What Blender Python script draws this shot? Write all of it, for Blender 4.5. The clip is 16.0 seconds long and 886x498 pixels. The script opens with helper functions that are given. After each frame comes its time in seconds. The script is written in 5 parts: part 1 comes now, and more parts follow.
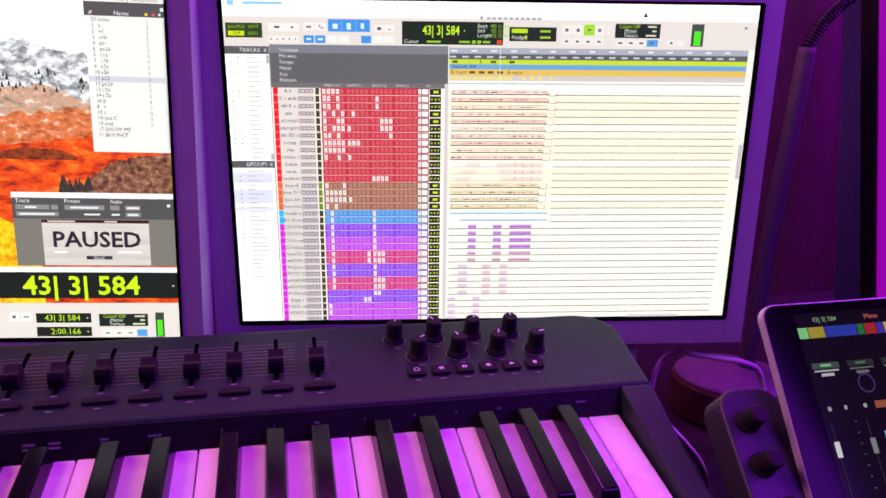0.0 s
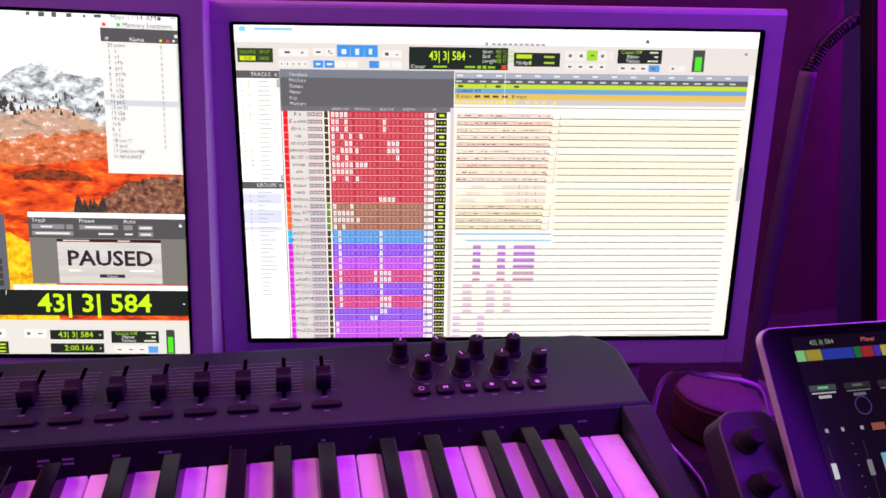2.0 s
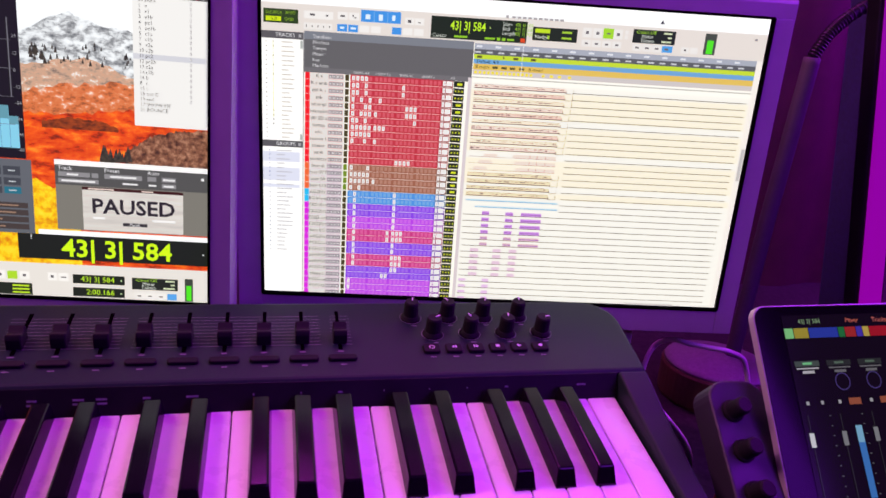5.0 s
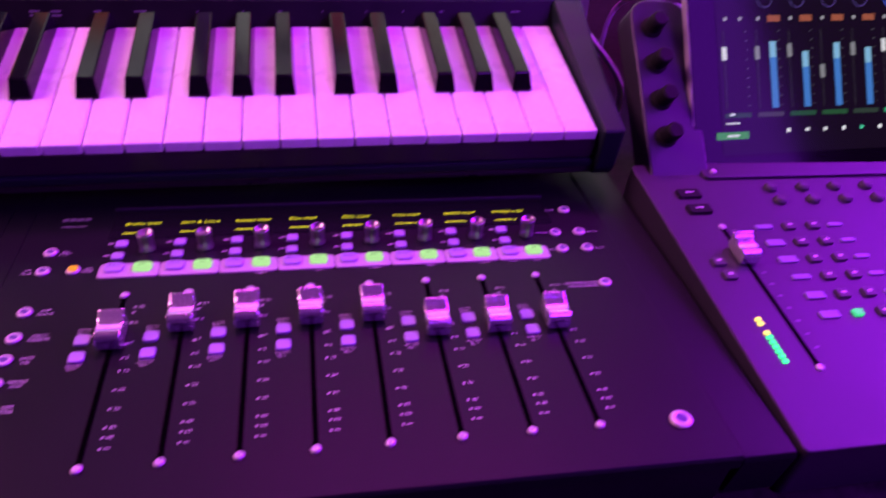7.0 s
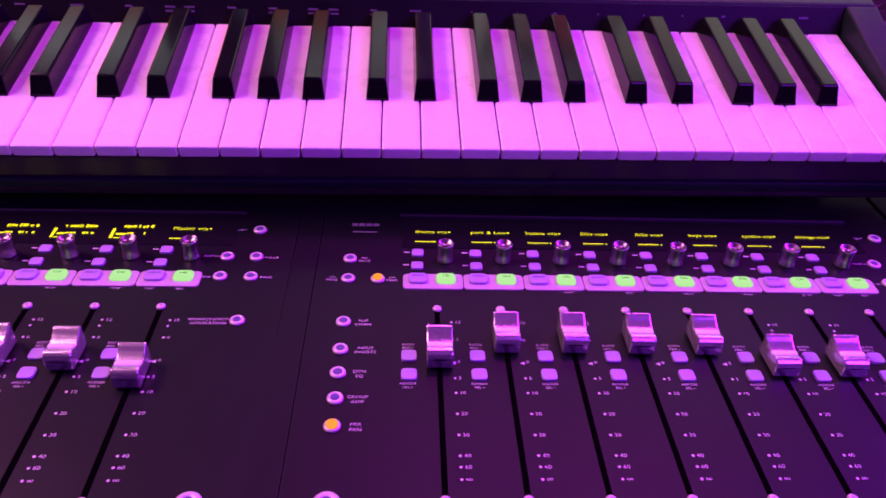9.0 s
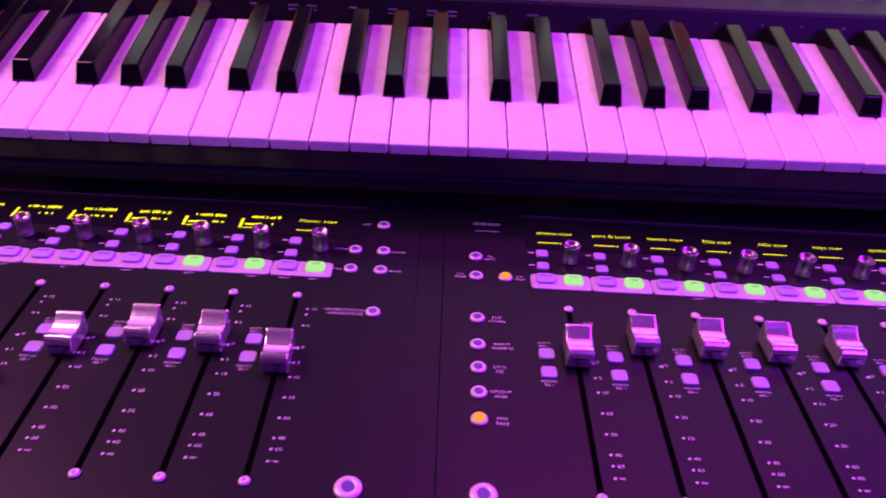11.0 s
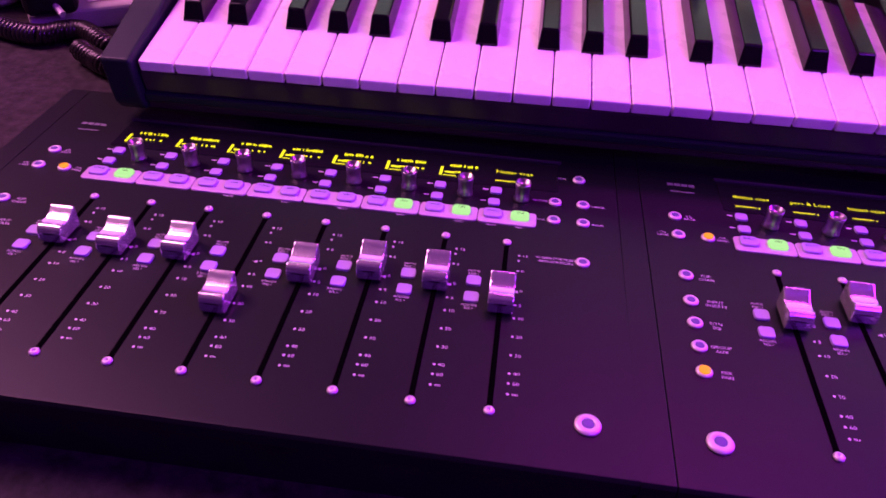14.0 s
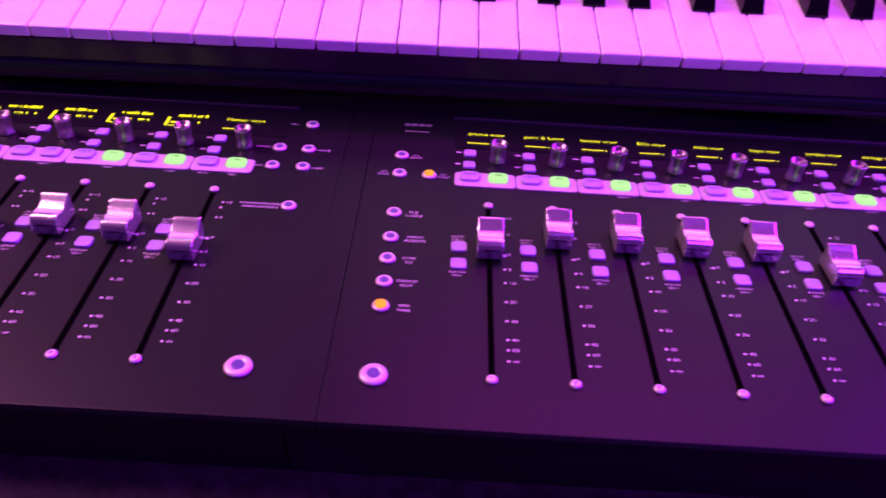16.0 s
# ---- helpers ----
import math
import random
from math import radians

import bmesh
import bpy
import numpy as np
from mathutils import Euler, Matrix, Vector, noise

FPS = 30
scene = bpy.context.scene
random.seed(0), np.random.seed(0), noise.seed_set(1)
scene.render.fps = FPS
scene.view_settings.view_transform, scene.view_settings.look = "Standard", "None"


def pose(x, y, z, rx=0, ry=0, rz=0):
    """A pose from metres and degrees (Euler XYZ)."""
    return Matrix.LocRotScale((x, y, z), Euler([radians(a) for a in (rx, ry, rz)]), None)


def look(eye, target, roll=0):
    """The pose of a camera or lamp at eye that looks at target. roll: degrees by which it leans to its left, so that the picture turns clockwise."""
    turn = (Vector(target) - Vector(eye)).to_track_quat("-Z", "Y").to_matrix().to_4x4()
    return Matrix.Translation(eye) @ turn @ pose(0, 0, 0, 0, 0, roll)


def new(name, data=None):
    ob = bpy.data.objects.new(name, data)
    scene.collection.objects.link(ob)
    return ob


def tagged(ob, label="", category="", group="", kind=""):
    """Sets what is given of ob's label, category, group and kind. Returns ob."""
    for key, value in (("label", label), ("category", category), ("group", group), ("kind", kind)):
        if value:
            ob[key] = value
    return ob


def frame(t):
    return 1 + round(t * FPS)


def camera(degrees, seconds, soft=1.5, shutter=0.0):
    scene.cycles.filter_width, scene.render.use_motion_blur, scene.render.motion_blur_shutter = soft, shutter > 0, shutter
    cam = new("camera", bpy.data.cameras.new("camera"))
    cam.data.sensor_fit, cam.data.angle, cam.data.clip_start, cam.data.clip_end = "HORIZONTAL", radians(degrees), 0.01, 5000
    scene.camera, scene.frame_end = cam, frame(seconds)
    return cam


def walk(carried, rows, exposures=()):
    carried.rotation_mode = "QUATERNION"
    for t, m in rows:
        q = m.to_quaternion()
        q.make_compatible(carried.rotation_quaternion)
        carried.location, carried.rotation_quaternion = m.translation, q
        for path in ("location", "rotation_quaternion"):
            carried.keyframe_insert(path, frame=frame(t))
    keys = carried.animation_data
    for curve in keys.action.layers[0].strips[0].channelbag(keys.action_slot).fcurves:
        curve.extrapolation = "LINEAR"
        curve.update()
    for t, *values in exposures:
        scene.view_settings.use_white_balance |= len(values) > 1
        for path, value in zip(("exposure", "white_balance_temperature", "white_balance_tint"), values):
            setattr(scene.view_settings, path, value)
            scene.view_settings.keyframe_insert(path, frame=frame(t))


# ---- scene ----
cam = camera(60.78, 16.0, 1.6, 0.35)
PATH = [
    (0, (0.4531, -0.3162, 1.0913), (0.8701, 1.5813, 0.6161), 1.65),
    (0.5, (0.4531, -0.3172, 1.0932), (0.8663, 1.5827, 0.6242), 1.67),
    (1, (0.4543, -0.3200, 1.0959), (0.8624, 1.5826, 0.6341), 1.64),
    (1.5, (0.4554, -0.3231, 1.0965), (0.8582, 1.5845, 0.6506), 1.64),
    (2, (0.4524, -0.3265, 1.1005), (0.8514, 1.5823, 0.6564), 1.81),
    (2.5, (0.4521, -0.3261, 1.1002), (0.8460, 1.5826, 0.6512), 2.11),
    (3, (0.4542, -0.3259, 1.0984), (0.8440, 1.5796, 0.6325), 2.55),
    (5.3, (0.4231, -0.3540, 1.1168), (0.8654, 1.5056, 0.5283), 5.16),
    (5.5, (0.4266, -0.3667, 1.1127), (0.8633, 1.4858, 0.4983), 5.14),
    (6, (0.4601, -0.4083, 1.1081), (0.9531, 1.3777, 0.3552), 6.50),
    (6.1, (0.4753, -0.4163, 1.1035), (0.9718, 1.3612, 0.3327), 6.42),
    (6.5, (0.5005, -0.4202, 1.0784), (1.0177, 1.2673, 0.1378), 6.33),
    (6.8, (0.4972, -0.4252, 1.0602), (0.9222, 1.2057, -0.0167), 5.26),
    (7, (0.4851, -0.4340, 1.0525), (0.8347, 1.1649, -0.0970), 4.58),
    (7.2, (0.4668, -0.4369, 1.0471), (0.7572, 1.1443, -0.1426), 4.21),
    (7.5, (0.4333, -0.4308, 1.0434), (0.6743, 1.1389, -0.1723), 4.54),
    (8, (0.3910, -0.4127, 1.0395), (0.5651, 1.1626, -0.1805), 4.29),
    (8.5, (0.3672, -0.3896, 1.0412), (0.5111, 1.2037, -0.1591), 3.76),
    (8.7, (0.3676, -0.3912, 1.0399), (0.4960, 1.2225, -0.1346), 3.27),
    (10.8, (0.3241, -0.3934, 1.0344), (0.3656, 1.2489, -0.1062), 3.41),
    (11, (0.3150, -0.3969, 1.0312), (0.3379, 1.2456, -0.1096), 3.30),
    (11.5, (0.2913, -0.4029, 1.0244), (0.2704, 1.2319, -0.1274), 3.33),
    (12, (0.2753, -0.4040, 1.0266), (0.2049, 1.2204, -0.1381), 3.33),
    (12.5, (0.2534, -0.4089, 1.0277), (0.1358, 1.2066, -0.1455), 3.33),
    (13, (0.2461, -0.4121, 1.0270), (0.0971, 1.1939, -0.1557), 3.41),
    (13.5, (0.2418, -0.4141, 1.0330), (0.0797, 1.1801, -0.1637), 3.29),
    (14, (0.2438, -0.4161, 1.0279), (0.0862, 1.1592, -0.1942), 2.96),
    (14.5, (0.2605, -0.4279, 1.0154), (0.1239, 1.1243, -0.2384), 2.58),
    (15, (0.2896, -0.4244, 1.0011), (0.1966, 1.1108, -0.2775), 2.76),
    (15.5, (0.3275, -0.4084, 1.0052), (0.2803, 1.1307, -0.2711), 2.78),
    (16, (0.3611, -0.4070, 1.0113), (0.3761, 1.1444, -0.2507), 3.58),
]
walk(cam, [(t, look(eye, target, roll)) for t, eye, target, roll in PATH], [(0, -0.30), (3.0, -0.34), (5.5, -0.46), (6.0, -0.48), (6.5, -0.50), (6.9, -0.06), (7.5, 0.0), (13.6, 0.0), (14.6, 0.28), (16, 0.28)])

# ---- world and lights ----
world = bpy.data.worlds.new("world")
scene.world = world
world.use_nodes = True
world.node_tree.nodes["Background"].inputs[0].default_value = (0.10, 0.03, 0.16, 1)
world.node_tree.nodes["Background"].inputs[1].default_value = 0.05


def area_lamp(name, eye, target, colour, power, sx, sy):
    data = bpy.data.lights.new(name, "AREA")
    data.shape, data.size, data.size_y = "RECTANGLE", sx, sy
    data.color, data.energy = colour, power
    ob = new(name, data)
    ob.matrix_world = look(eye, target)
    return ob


# Unseen area lights added for the coloured light; no fixtures stand there.
area_lamp("pink_unseen_light", (-0.86, 0.18, 2.00), (0.10, 0.02, 0.8), (1.0, 0.31, 0.72), 33, 0.7, 0.7)
area_lamp("violet_unseen_light", (1.35, -1.05, 1.80), (0.75, 0.0, 0.85), (0.30, 0.02, 1.0), 24, 0.8, 0.8)
# added for violet sheen on the panels and a brighter loudspeaker
area_lamp("violet_unseen_side_light", (1.75, 0.16, 1.52), (0.80, -0.1, 0.8), (0.40, 0.01, 1.0), 42, 0.9, 0.6)
area_lamp("magenta_unseen_light", (0.75, 0.66, 2.2), (0.55, 0.0, 0.8), (0.90, 0.05, 1.0), 17, 0.9, 0.25)

# ---- materials ----


def material(name, colour, rough=0.5, metal=0.0, vary=0.25, scale=40.0, bump=0.0, bump_scale=400.0, spec=0.5, rough_vary=0.1, coat=0.0):
    m = bpy.data.materials.new(name)
    m.use_nodes = True
    nt = m.node_tree
    b = nt.nodes["Principled BSDF"]
    b.inputs["Metallic"].default_value = metal
    b.inputs["Specular IOR Level"].default_value = spec
    b.inputs["Coat Weight"].default_value = coat
    co = nt.nodes.new("ShaderNodeTexCoord")
    n1 = nt.nodes.new("ShaderNodeTexNoise")
    n1.inputs["Scale"].default_value, n1.inputs["Detail"].default_value = scale, 6
    nt.links.new(co.outputs["Object"], n1.inputs["Vector"])
    n2 = nt.nodes.new("ShaderNodeTexNoise")
    n2.inputs["Scale"].default_value, n2.inputs["Detail"].default_value = bump_scale, 3
    nt.links.new(co.outputs["Object"], n2.inputs["Vector"])
    mix = nt.nodes.new("ShaderNodeMix")
    mix.data_type = "FLOAT"
    mix.inputs[0].default_value = 0.35
    nt.links.new(n1.outputs["Fac"], mix.inputs[2])
    nt.links.new(n2.outputs["Fac"], mix.inputs[3])
    ramp = nt.nodes.new("ShaderNodeValToRGB")
    lo, hi = 1 - vary, 1 + vary
    ramp.color_ramp.elements[0].position, ramp.color_ramp.elements[1].position = 0.3, 0.7
    ramp.color_ramp.elements[0].color = tuple(c * lo for c in colour) + (1,)
    ramp.color_ramp.elements[1].color = tuple(min(1, c * hi) for c in colour) + (1,)
    nt.links.new(mix.outputs[0], ramp.inputs["Fac"])
    nt.links.new(ramp.outputs["Color"], b.inputs["Base Color"])
    rr = nt.nodes.new("ShaderNodeMapRange")
    rr.inputs["To Min"].default_value, rr.inputs["To Max"].default_value = max(0.02, rough - rough_vary), min(1, rough + rough_vary)
    nt.links.new(n1.outputs["Fac"], rr.inputs["Value"])
    nt.links.new(rr.outputs["Result"], b.inputs["Roughness"])
    if bump:
        bp = nt.nodes.new("ShaderNodeBump")
        bp.inputs["Strength"].default_value, bp.inputs["Distance"].default_value = bump, 0.001
        nt.links.new(n2.outputs["Fac"], bp.inputs["Height"])
        nt.links.new(bp.outputs["Normal"], b.inputs["Normal"])
    return m


GLOW = {}


def glow(colour, strength=1.0, gloss=0):
    """A lit display colour."""
    key = (tuple(colour), strength, gloss)
    if key not in GLOW:
        m = bpy.data.materials.new("display_light")
        m.use_nodes = True
        b = m.node_tree.nodes["Principled BSDF"]
        dull = 0.003 if gloss else 0.02
        b.inputs["Base Color"].default_value = (dull, dull, dull, 1)
        b.inputs["Roughness"].default_value = 0.12 if gloss else 0.35
        b.inputs["Specular IOR Level"].default_value = 0.12
        b.inputs["Emission Color"].default_value = (*colour, 1)
        b.inputs["Emission Strength"].default_value = strength
        GLOW[key] = m
    return GLOW[key]


def srgb(r, g, b):
    return tuple(((c / 255 + 0.055) / 1.055) ** 2.4 if c > 10 else c / 255 / 12.92 for c in (r, g, b))


WHITE_KEY = material("white_key_plastic", (0.85, 0.83, 0.79), 0.28, vary=0.03, scale=30, bump=0.02, bump_scale=900, rough_vary=0.06)
BLACK_KEY = material("black_key_plastic", (0.005, 0.005, 0.006), 0.15, spec=0.24, rough_vary=0.05, vary=0.2, scale=60, bump=0.015, bump_scale=700)
BODY = material("charcoal_plastic", (0.0110, 0.0230, 0.0205), 0.46, spec=0.18, vary=0.15, scale=18, bump=0.12, bump_scale=1500)
DARK = material("black_plastic", (0.008, 0.008, 0.009), 0.42, spec=0.3, vary=0.25, scale=50, bump=0.06, bump_scale=1200)
RUBBER = material("black_rubber", (0.006, 0.006, 0.006), 0.7, spec=0.22, vary=0.2, scale=80, bump=0.05, bump_scale=1500)
PANEL = material("dark_anodised_panel", (0.0046, 0.0060, 0.0072), 0.43, metal=0.0, spec=0.21, vary=0.22, scale=9, bump=0.05, bump_scale=2200, rough_vary=0.06)
# sheenless black standing for the shade inside slots and grille holes; also prints
SLOT = material("slot_black", (0.0015, 0.0015, 0.0015), 0.9, vary=0.1, spec=0.0)
BUTTON = material("milky_button", (0.40, 0.33, 0.60), 0.5, vary=0.06, scale=90)
PLATE = material("pale_button_plate", (0.50, 0.43, 0.48), 0.35, vary=0.05, scale=60)
CHROME = material("chrome", (0.34, 0.31, 0.34), 0.30, metal=1.0, vary=0.06, scale=120, rough_vary=0.05)
STEEL = material("silver_button", (0.64, 0.62, 0.62), 0.42, metal=0.35, vary=0.08, scale=260)
# plain white for the painted highlight on the fader caps
WHITEGLINT = material("white_glint", (0.92, 0.92, 0.92), 0.3, vary=0.03)
SATIN = material("satin_silver", (0.82, 0.82, 0.80), 0.25, metal=0.88, vary=0.05, scale=160, bump=0.006, bump_scale=1800, rough_vary=0.05)
PRINT = material("white_print", (0.62, 0.60, 0.62), 0.6, vary=0.12, scale=200)
DIMPRINT = material("grey_print", (0.16, 0.15, 0.17), 0.6, vary=0.2, scale=200)
GREYPANEL = material("grey_metal_panel", (0.046, 0.040, 0.056), 0.46, spec=0.5, metal=0.5, vary=0.1, scale=14, bump=0.05, bump_scale=2000)
ALU = material("brushed_aluminium", (0.40, 0.40, 0.39), 0.42, metal=0.2, vary=0.06, scale=50, bump=0.03, bump_scale=1500)
STEMMAT = material("dull_stem_rubber", (0.075, 0.062, 0.075), 0.7, vary=0.15, scale=60)
STRIPMAT = material("glossy_front_strip", (0.032, 0.021, 0.028), 0.30, spec=0.35, vary=0.2, scale=20, bump=0.05, bump_scale=800)
PALEKEY = material("dim_violet_key", (0.24, 0.19, 0.36), 0.5, vary=0.1, scale=90)
DOCKKEY = material("dark_violet_rubber_key", (0.050, 0.043, 0.060), 0.55, vary=0.2, scale=80)
WHEEL = material("polished_wheel_metal", (0.85, 0.80, 0.83), 0.26, metal=1.0, vary=0.06, scale=40, rough_vary=0.1)
TABLETGLASS = material("tablet_glass", (0.003, 0.003, 0.003), 0.10, spec=0.14, vary=0.1, scale=8, rough_vary=0.03)
HEART = material("violet_button_centre", (0.10, 0.085, 0.24), 0.4, vary=0.06, scale=90)
SCREENGLASS = material("display_glass", (0.008, 0.008, 0.01), 0.16, vary=0.1, scale=8, rough_vary=0.04)
DESKMAT = material("dark_desk_laminate", (0.022, 0.019, 0.019), 0.65, spec=0.2, vary=0.85, scale=105, bump=0.25, bump_scale=260)
WALL = material("dark_wall_paint", (0.060, 0.045, 0.055), 0.8, vary=0.15, scale=6, bump=0.15, bump_scale=120)
CURTAIN = material("dark_curtain_cloth", (0.090, 0.046, 0.036), 0.85, vary=0.25, scale=25, bump=0.3, bump_scale=900)
FLOORMAT = material("dark_carpet", (0.05, 0.045, 0.05), 0.9, vary=0.4, scale=120, bump=0.4, bump_scale=700)
CORDMAT = material("glossy_black_cord", (0.010, 0.009, 0.009), 0.28, vary=0.2, scale=80)
WOOD = material("brown_wood", (0.09, 0.042, 0.022), 0.5, vary=0.35, scale=30, bump=0.1, bump_scale=300)
CABLEWHITE = material("white_cable", (0.58, 0.55, 0.57), 0.4, vary=0.05)
RED = material("red_card", (0.55, 0.05, 0.06), 0.5, vary=0.15, scale=60)
PHONEGREY = material("grey_phone_plastic", (0.42, 0.39, 0.38), 0.42, vary=0.08, scale=40)
PALECARD = material("pale_card", (0.62, 0.58, 0.55), 0.6, vary=0.06, scale=60)

# ---- mesh helpers ----
MESHES = {}


def part(name, bm, mat, parent=None, label="", at=None, smooth=False):
    """Links a bmesh as one mesh object under a thing or a part."""
    me = bpy.data.meshes.new(name)
    bm.to_mesh(me)
    bm.free()
    me.materials.append(mat)
    if smooth:
        me.shade_smooth()
    return place(name, me, parent, label, at)


def place(name, me, parent=None, label="", at=None):
    ob = new(name, me)
    if parent:
        ob.parent = parent
    if at is not None:
        ob.matrix_basis = at
    if label:
        ob["label"] = label
    return ob


def shared(key, make, mat, smooth=False):
    """A mesh made once and used by many alike objects."""
    if key not in MESHES:
        bm = make()
        me = bpy.data.meshes.new(key)
        bm.to_mesh(me)
        bm.free()
        me.materials.append(mat)
        if smooth:
            me.shade_smooth()
        MESHES[key] = me
    return MESHES[key]


def box(x0, x1, y0, y1, z0, z1, bevel=0.0, segs=2, bm=None):
    own = bmesh.new()
    bmesh.ops.create_cube(own, size=1)
    for v in own.verts:
        v.co = ((x0 + x1) / 2 + v.co.x * (x1 - x0), (y0 + y1) / 2 + v.co.y * (y1 - y0), (z0 + z1) / 2 + v.co.z * (z1 - z0))
    if bevel:
        bmesh.ops.bevel(own, geom=list(own.edges), offset=bevel, segments=segs, affect="EDGES", profile=0.5)
    return merge(bm, own)


def merge(bm, own):
    if bm is None:
        return own
    me = bpy.data.meshes.new("scratch")
    own.to_mesh(me)
    own.free()
    bm.from_mesh(me)
    bpy.data.meshes.remove(me)
    return bm


def lathe(profile, segs=24, bm=None):
    """A solid turned about z from (radius, height) pairs, from the bottom up."""
    own = bmesh.new()
    rings = []
    for r, z in profile:
        rings.append([own.verts.new((r * math.cos(2 * math.pi * i / segs), r * math.sin(2 * math.pi * i / segs), z)) for i in range(segs)])
    for a, b in zip(rings, rings[1:]):
        for i in range(segs):
            own.faces.new((a[i], a[(i + 1) % segs], b[(i + 1) % segs], b[i]))
    own.faces.new(list(reversed(rings[0])))
    own.faces.new(rings[-1])
    return merge(bm, own)


def prism(points, z0, z1, bevel=0.0, segs=2, bm=None):
    """A plan outline drawn up from z0 to z1 with rounded upper edges."""
    own = bmesh.new()
    lower = [own.verts.new((x, y, z0)) for x, y in points]
    upper = [own.verts.new((x, y, z1)) for x, y in points]
    n = len(points)
    own.faces.new(list(reversed(lower)))
    own.faces.new(upper)
    for i in range(n):
        own.faces.new((lower[i], lower[(i + 1) % n], upper[(i + 1) % n], upper[i]))
    bmesh.ops.recalc_face_normals(own, faces=list(own.faces))
    if bevel:
        rim = [e for e in own.edges if all(abs(v.co.z - z1) < 1e-7 for v in e.verts)]
        bmesh.ops.bevel(own, geom=rim, offset=bevel, segments=segs, affect="EDGES", profile=0.5)
    return merge(bm, own)


def side_prism(points, x0, x1, bevel=0.0, segs=2):
    """A side outline (y, z) drawn across from x0 to x1 with rounded edges."""
    own = bmesh.new()
    a = [own.verts.new((x0, y, z)) for y, z in points]
    b = [own.verts.new((x1, y, z)) for y, z in points]
    n = len(points)
    own.faces.new(a)
    own.faces.new(list(reversed(b)))
    for i in range(n):
        own.faces.new((a[i], b[i], b[(i + 1) % n], a[(i + 1) % n]))
    bmesh.ops.recalc_face_normals(own, faces=list(own.faces))
    if bevel:
        bmesh.ops.bevel(own, geom=list(own.edges), offset=bevel, segments=segs, affect="EDGES", profile=0.5)
    return own


def rounded(x0, x1, y0, y1, r, n=5):
    pts = []
    for cx, cy, a0 in ((x1 - r, y0 + r, -90), (x1 - r, y1 - r, 0), (x0 + r, y1 - r, 90), (x0 + r, y0 + r, 180)):
        for i in range(n + 1):
            a = radians(a0 + 90 * i / n)
            pts.append((cx + r * math.cos(a), cy + r * math.sin(a)))
    return pts


def flat(rects, z=0.0):
    """Flat quads (x0, x1, y0, y1) in one plane."""
    bm = bmesh.new()
    for x0, x1, y0, y1 in rects:
        bm.faces.new([bm.verts.new(p) for p in ((x0, y0, z), (x1, y0, z), (x1, y1, z), (x0, y1, z))])
    return bm


def tube(points, radius, segs=10, steps=8):
    """A round cable through points (smooth)."""
    pts = [Vector(p) for p in points]
    full = [pts[0]] + pts + [pts[-1]]
    path = []
    for i in range(1, len(full) - 2):
        p0, p1, p2, p3 = full[i - 1:i + 3]
        for k in range(steps):
            t = k / steps
            path.append(0.5 * ((2 * p1) + (p2 - p0) * t + (2 * p0 - 5 * p1 + 4 * p2 - p3) * t * t + (3 * p1 - p0 - 3 * p2 + p3) * t ** 3))
    path.append(pts[-1])
    bm = bmesh.new()
    rings, side = [], None
    for i, p in enumerate(path):
        d = (path[min(i + 1, len(path) - 1)] - path[max(i - 1, 0)]).normalized()
        if side is None:
            side = d.orthogonal().normalized()
        side = (side - d * side.dot(d)).normalized()
        up = d.cross(side)
        rings.append([bm.verts.new(p + radius * (math.cos(2 * math.pi * j / segs) * side + math.sin(2 * math.pi * j / segs) * up)) for j in range(segs)])
    for a, b in zip(rings, rings[1:]):
        for j in range(segs):
            bm.faces.new((a[j], a[(j + 1) % segs], b[(j + 1) % segs], b[j]))
    bm.faces.new(list(reversed(rings[0])))
    bm.faces.new(rings[-1])
    return bm


def text_bm(words, size, x=0.0, y=0.0, z=0.0, align="CENTER", bm=None, squash=1.0, bold=0.0, wide=0.0):
    """Letters in the built-in font, flat in the x-y plane, centred in height on y; wide sets their whole width."""
    curve = bpy.data.curves.new("letters", "FONT")
    curve.body, curve.size, curve.align_x, curve.align_y = words, size, align, "CENTER"
    curve.resolution_u = 2
    curve.offset = bold * size
    ob = bpy.data.objects.new("letters", curve)
    me = bpy.data.meshes.new_from_object(ob)
    if wide:
        xs = [v.co.x for v in me.vertices]
        squash = wide / (max(xs) - min(xs))
    for v in me.vertices:
        v.co = (x + v.co.x * squash, y + v.co.y, z)
    own = bmesh.new() if bm is None else bm
    own.from_mesh(me)
    bpy.data.meshes.remove(me)
    bpy.data.objects.remove(ob)
    bpy.data.curves.remove(curve)
    return own


def thing(name, at, label, category, group="", kind=""):
    ob = new(name)
    ob.empty_display_size = 0.05
    ob.matrix_world = at
    return tagged(ob, label, category, group, kind)


# ---- the room ----
def structure(name, bm, mat, label, category):
    return tagged(part(name, bm, mat), label, category, kind="structure")


structure("floor", box(-2.2, 2.6, -2.6, 1.6, -0.1, 0.0), FLOORMAT, "dark carpet floor of the studio room", "floor")
structure("ceiling", box(-2.2, 2.6, -2.6, 1.6, 2.5, 2.6), WALL, "dark painted ceiling of the studio room", "ceiling")
structure("wall_north", box(-2.2, 2.6, 1.6, 1.72, 0.0, 2.5), WALL, "dark painted wall behind the desk", "wall")
structure("wall_south", box(-2.2, 2.6, -2.72, -2.6, 0.0, 2.5), WALL, "dark painted wall facing the desk", "wall")
structure("wall_west", box(-2.32, -2.2, -2.6, 1.6, 0.0, 2.5), WALL, "dark painted side wall of the studio", "wall")
structure("wall_east", box(2.6, 2.72, -2.6, 1.6, 0.0, 2.5), WALL, "dark painted side wall lit violet", "wall")

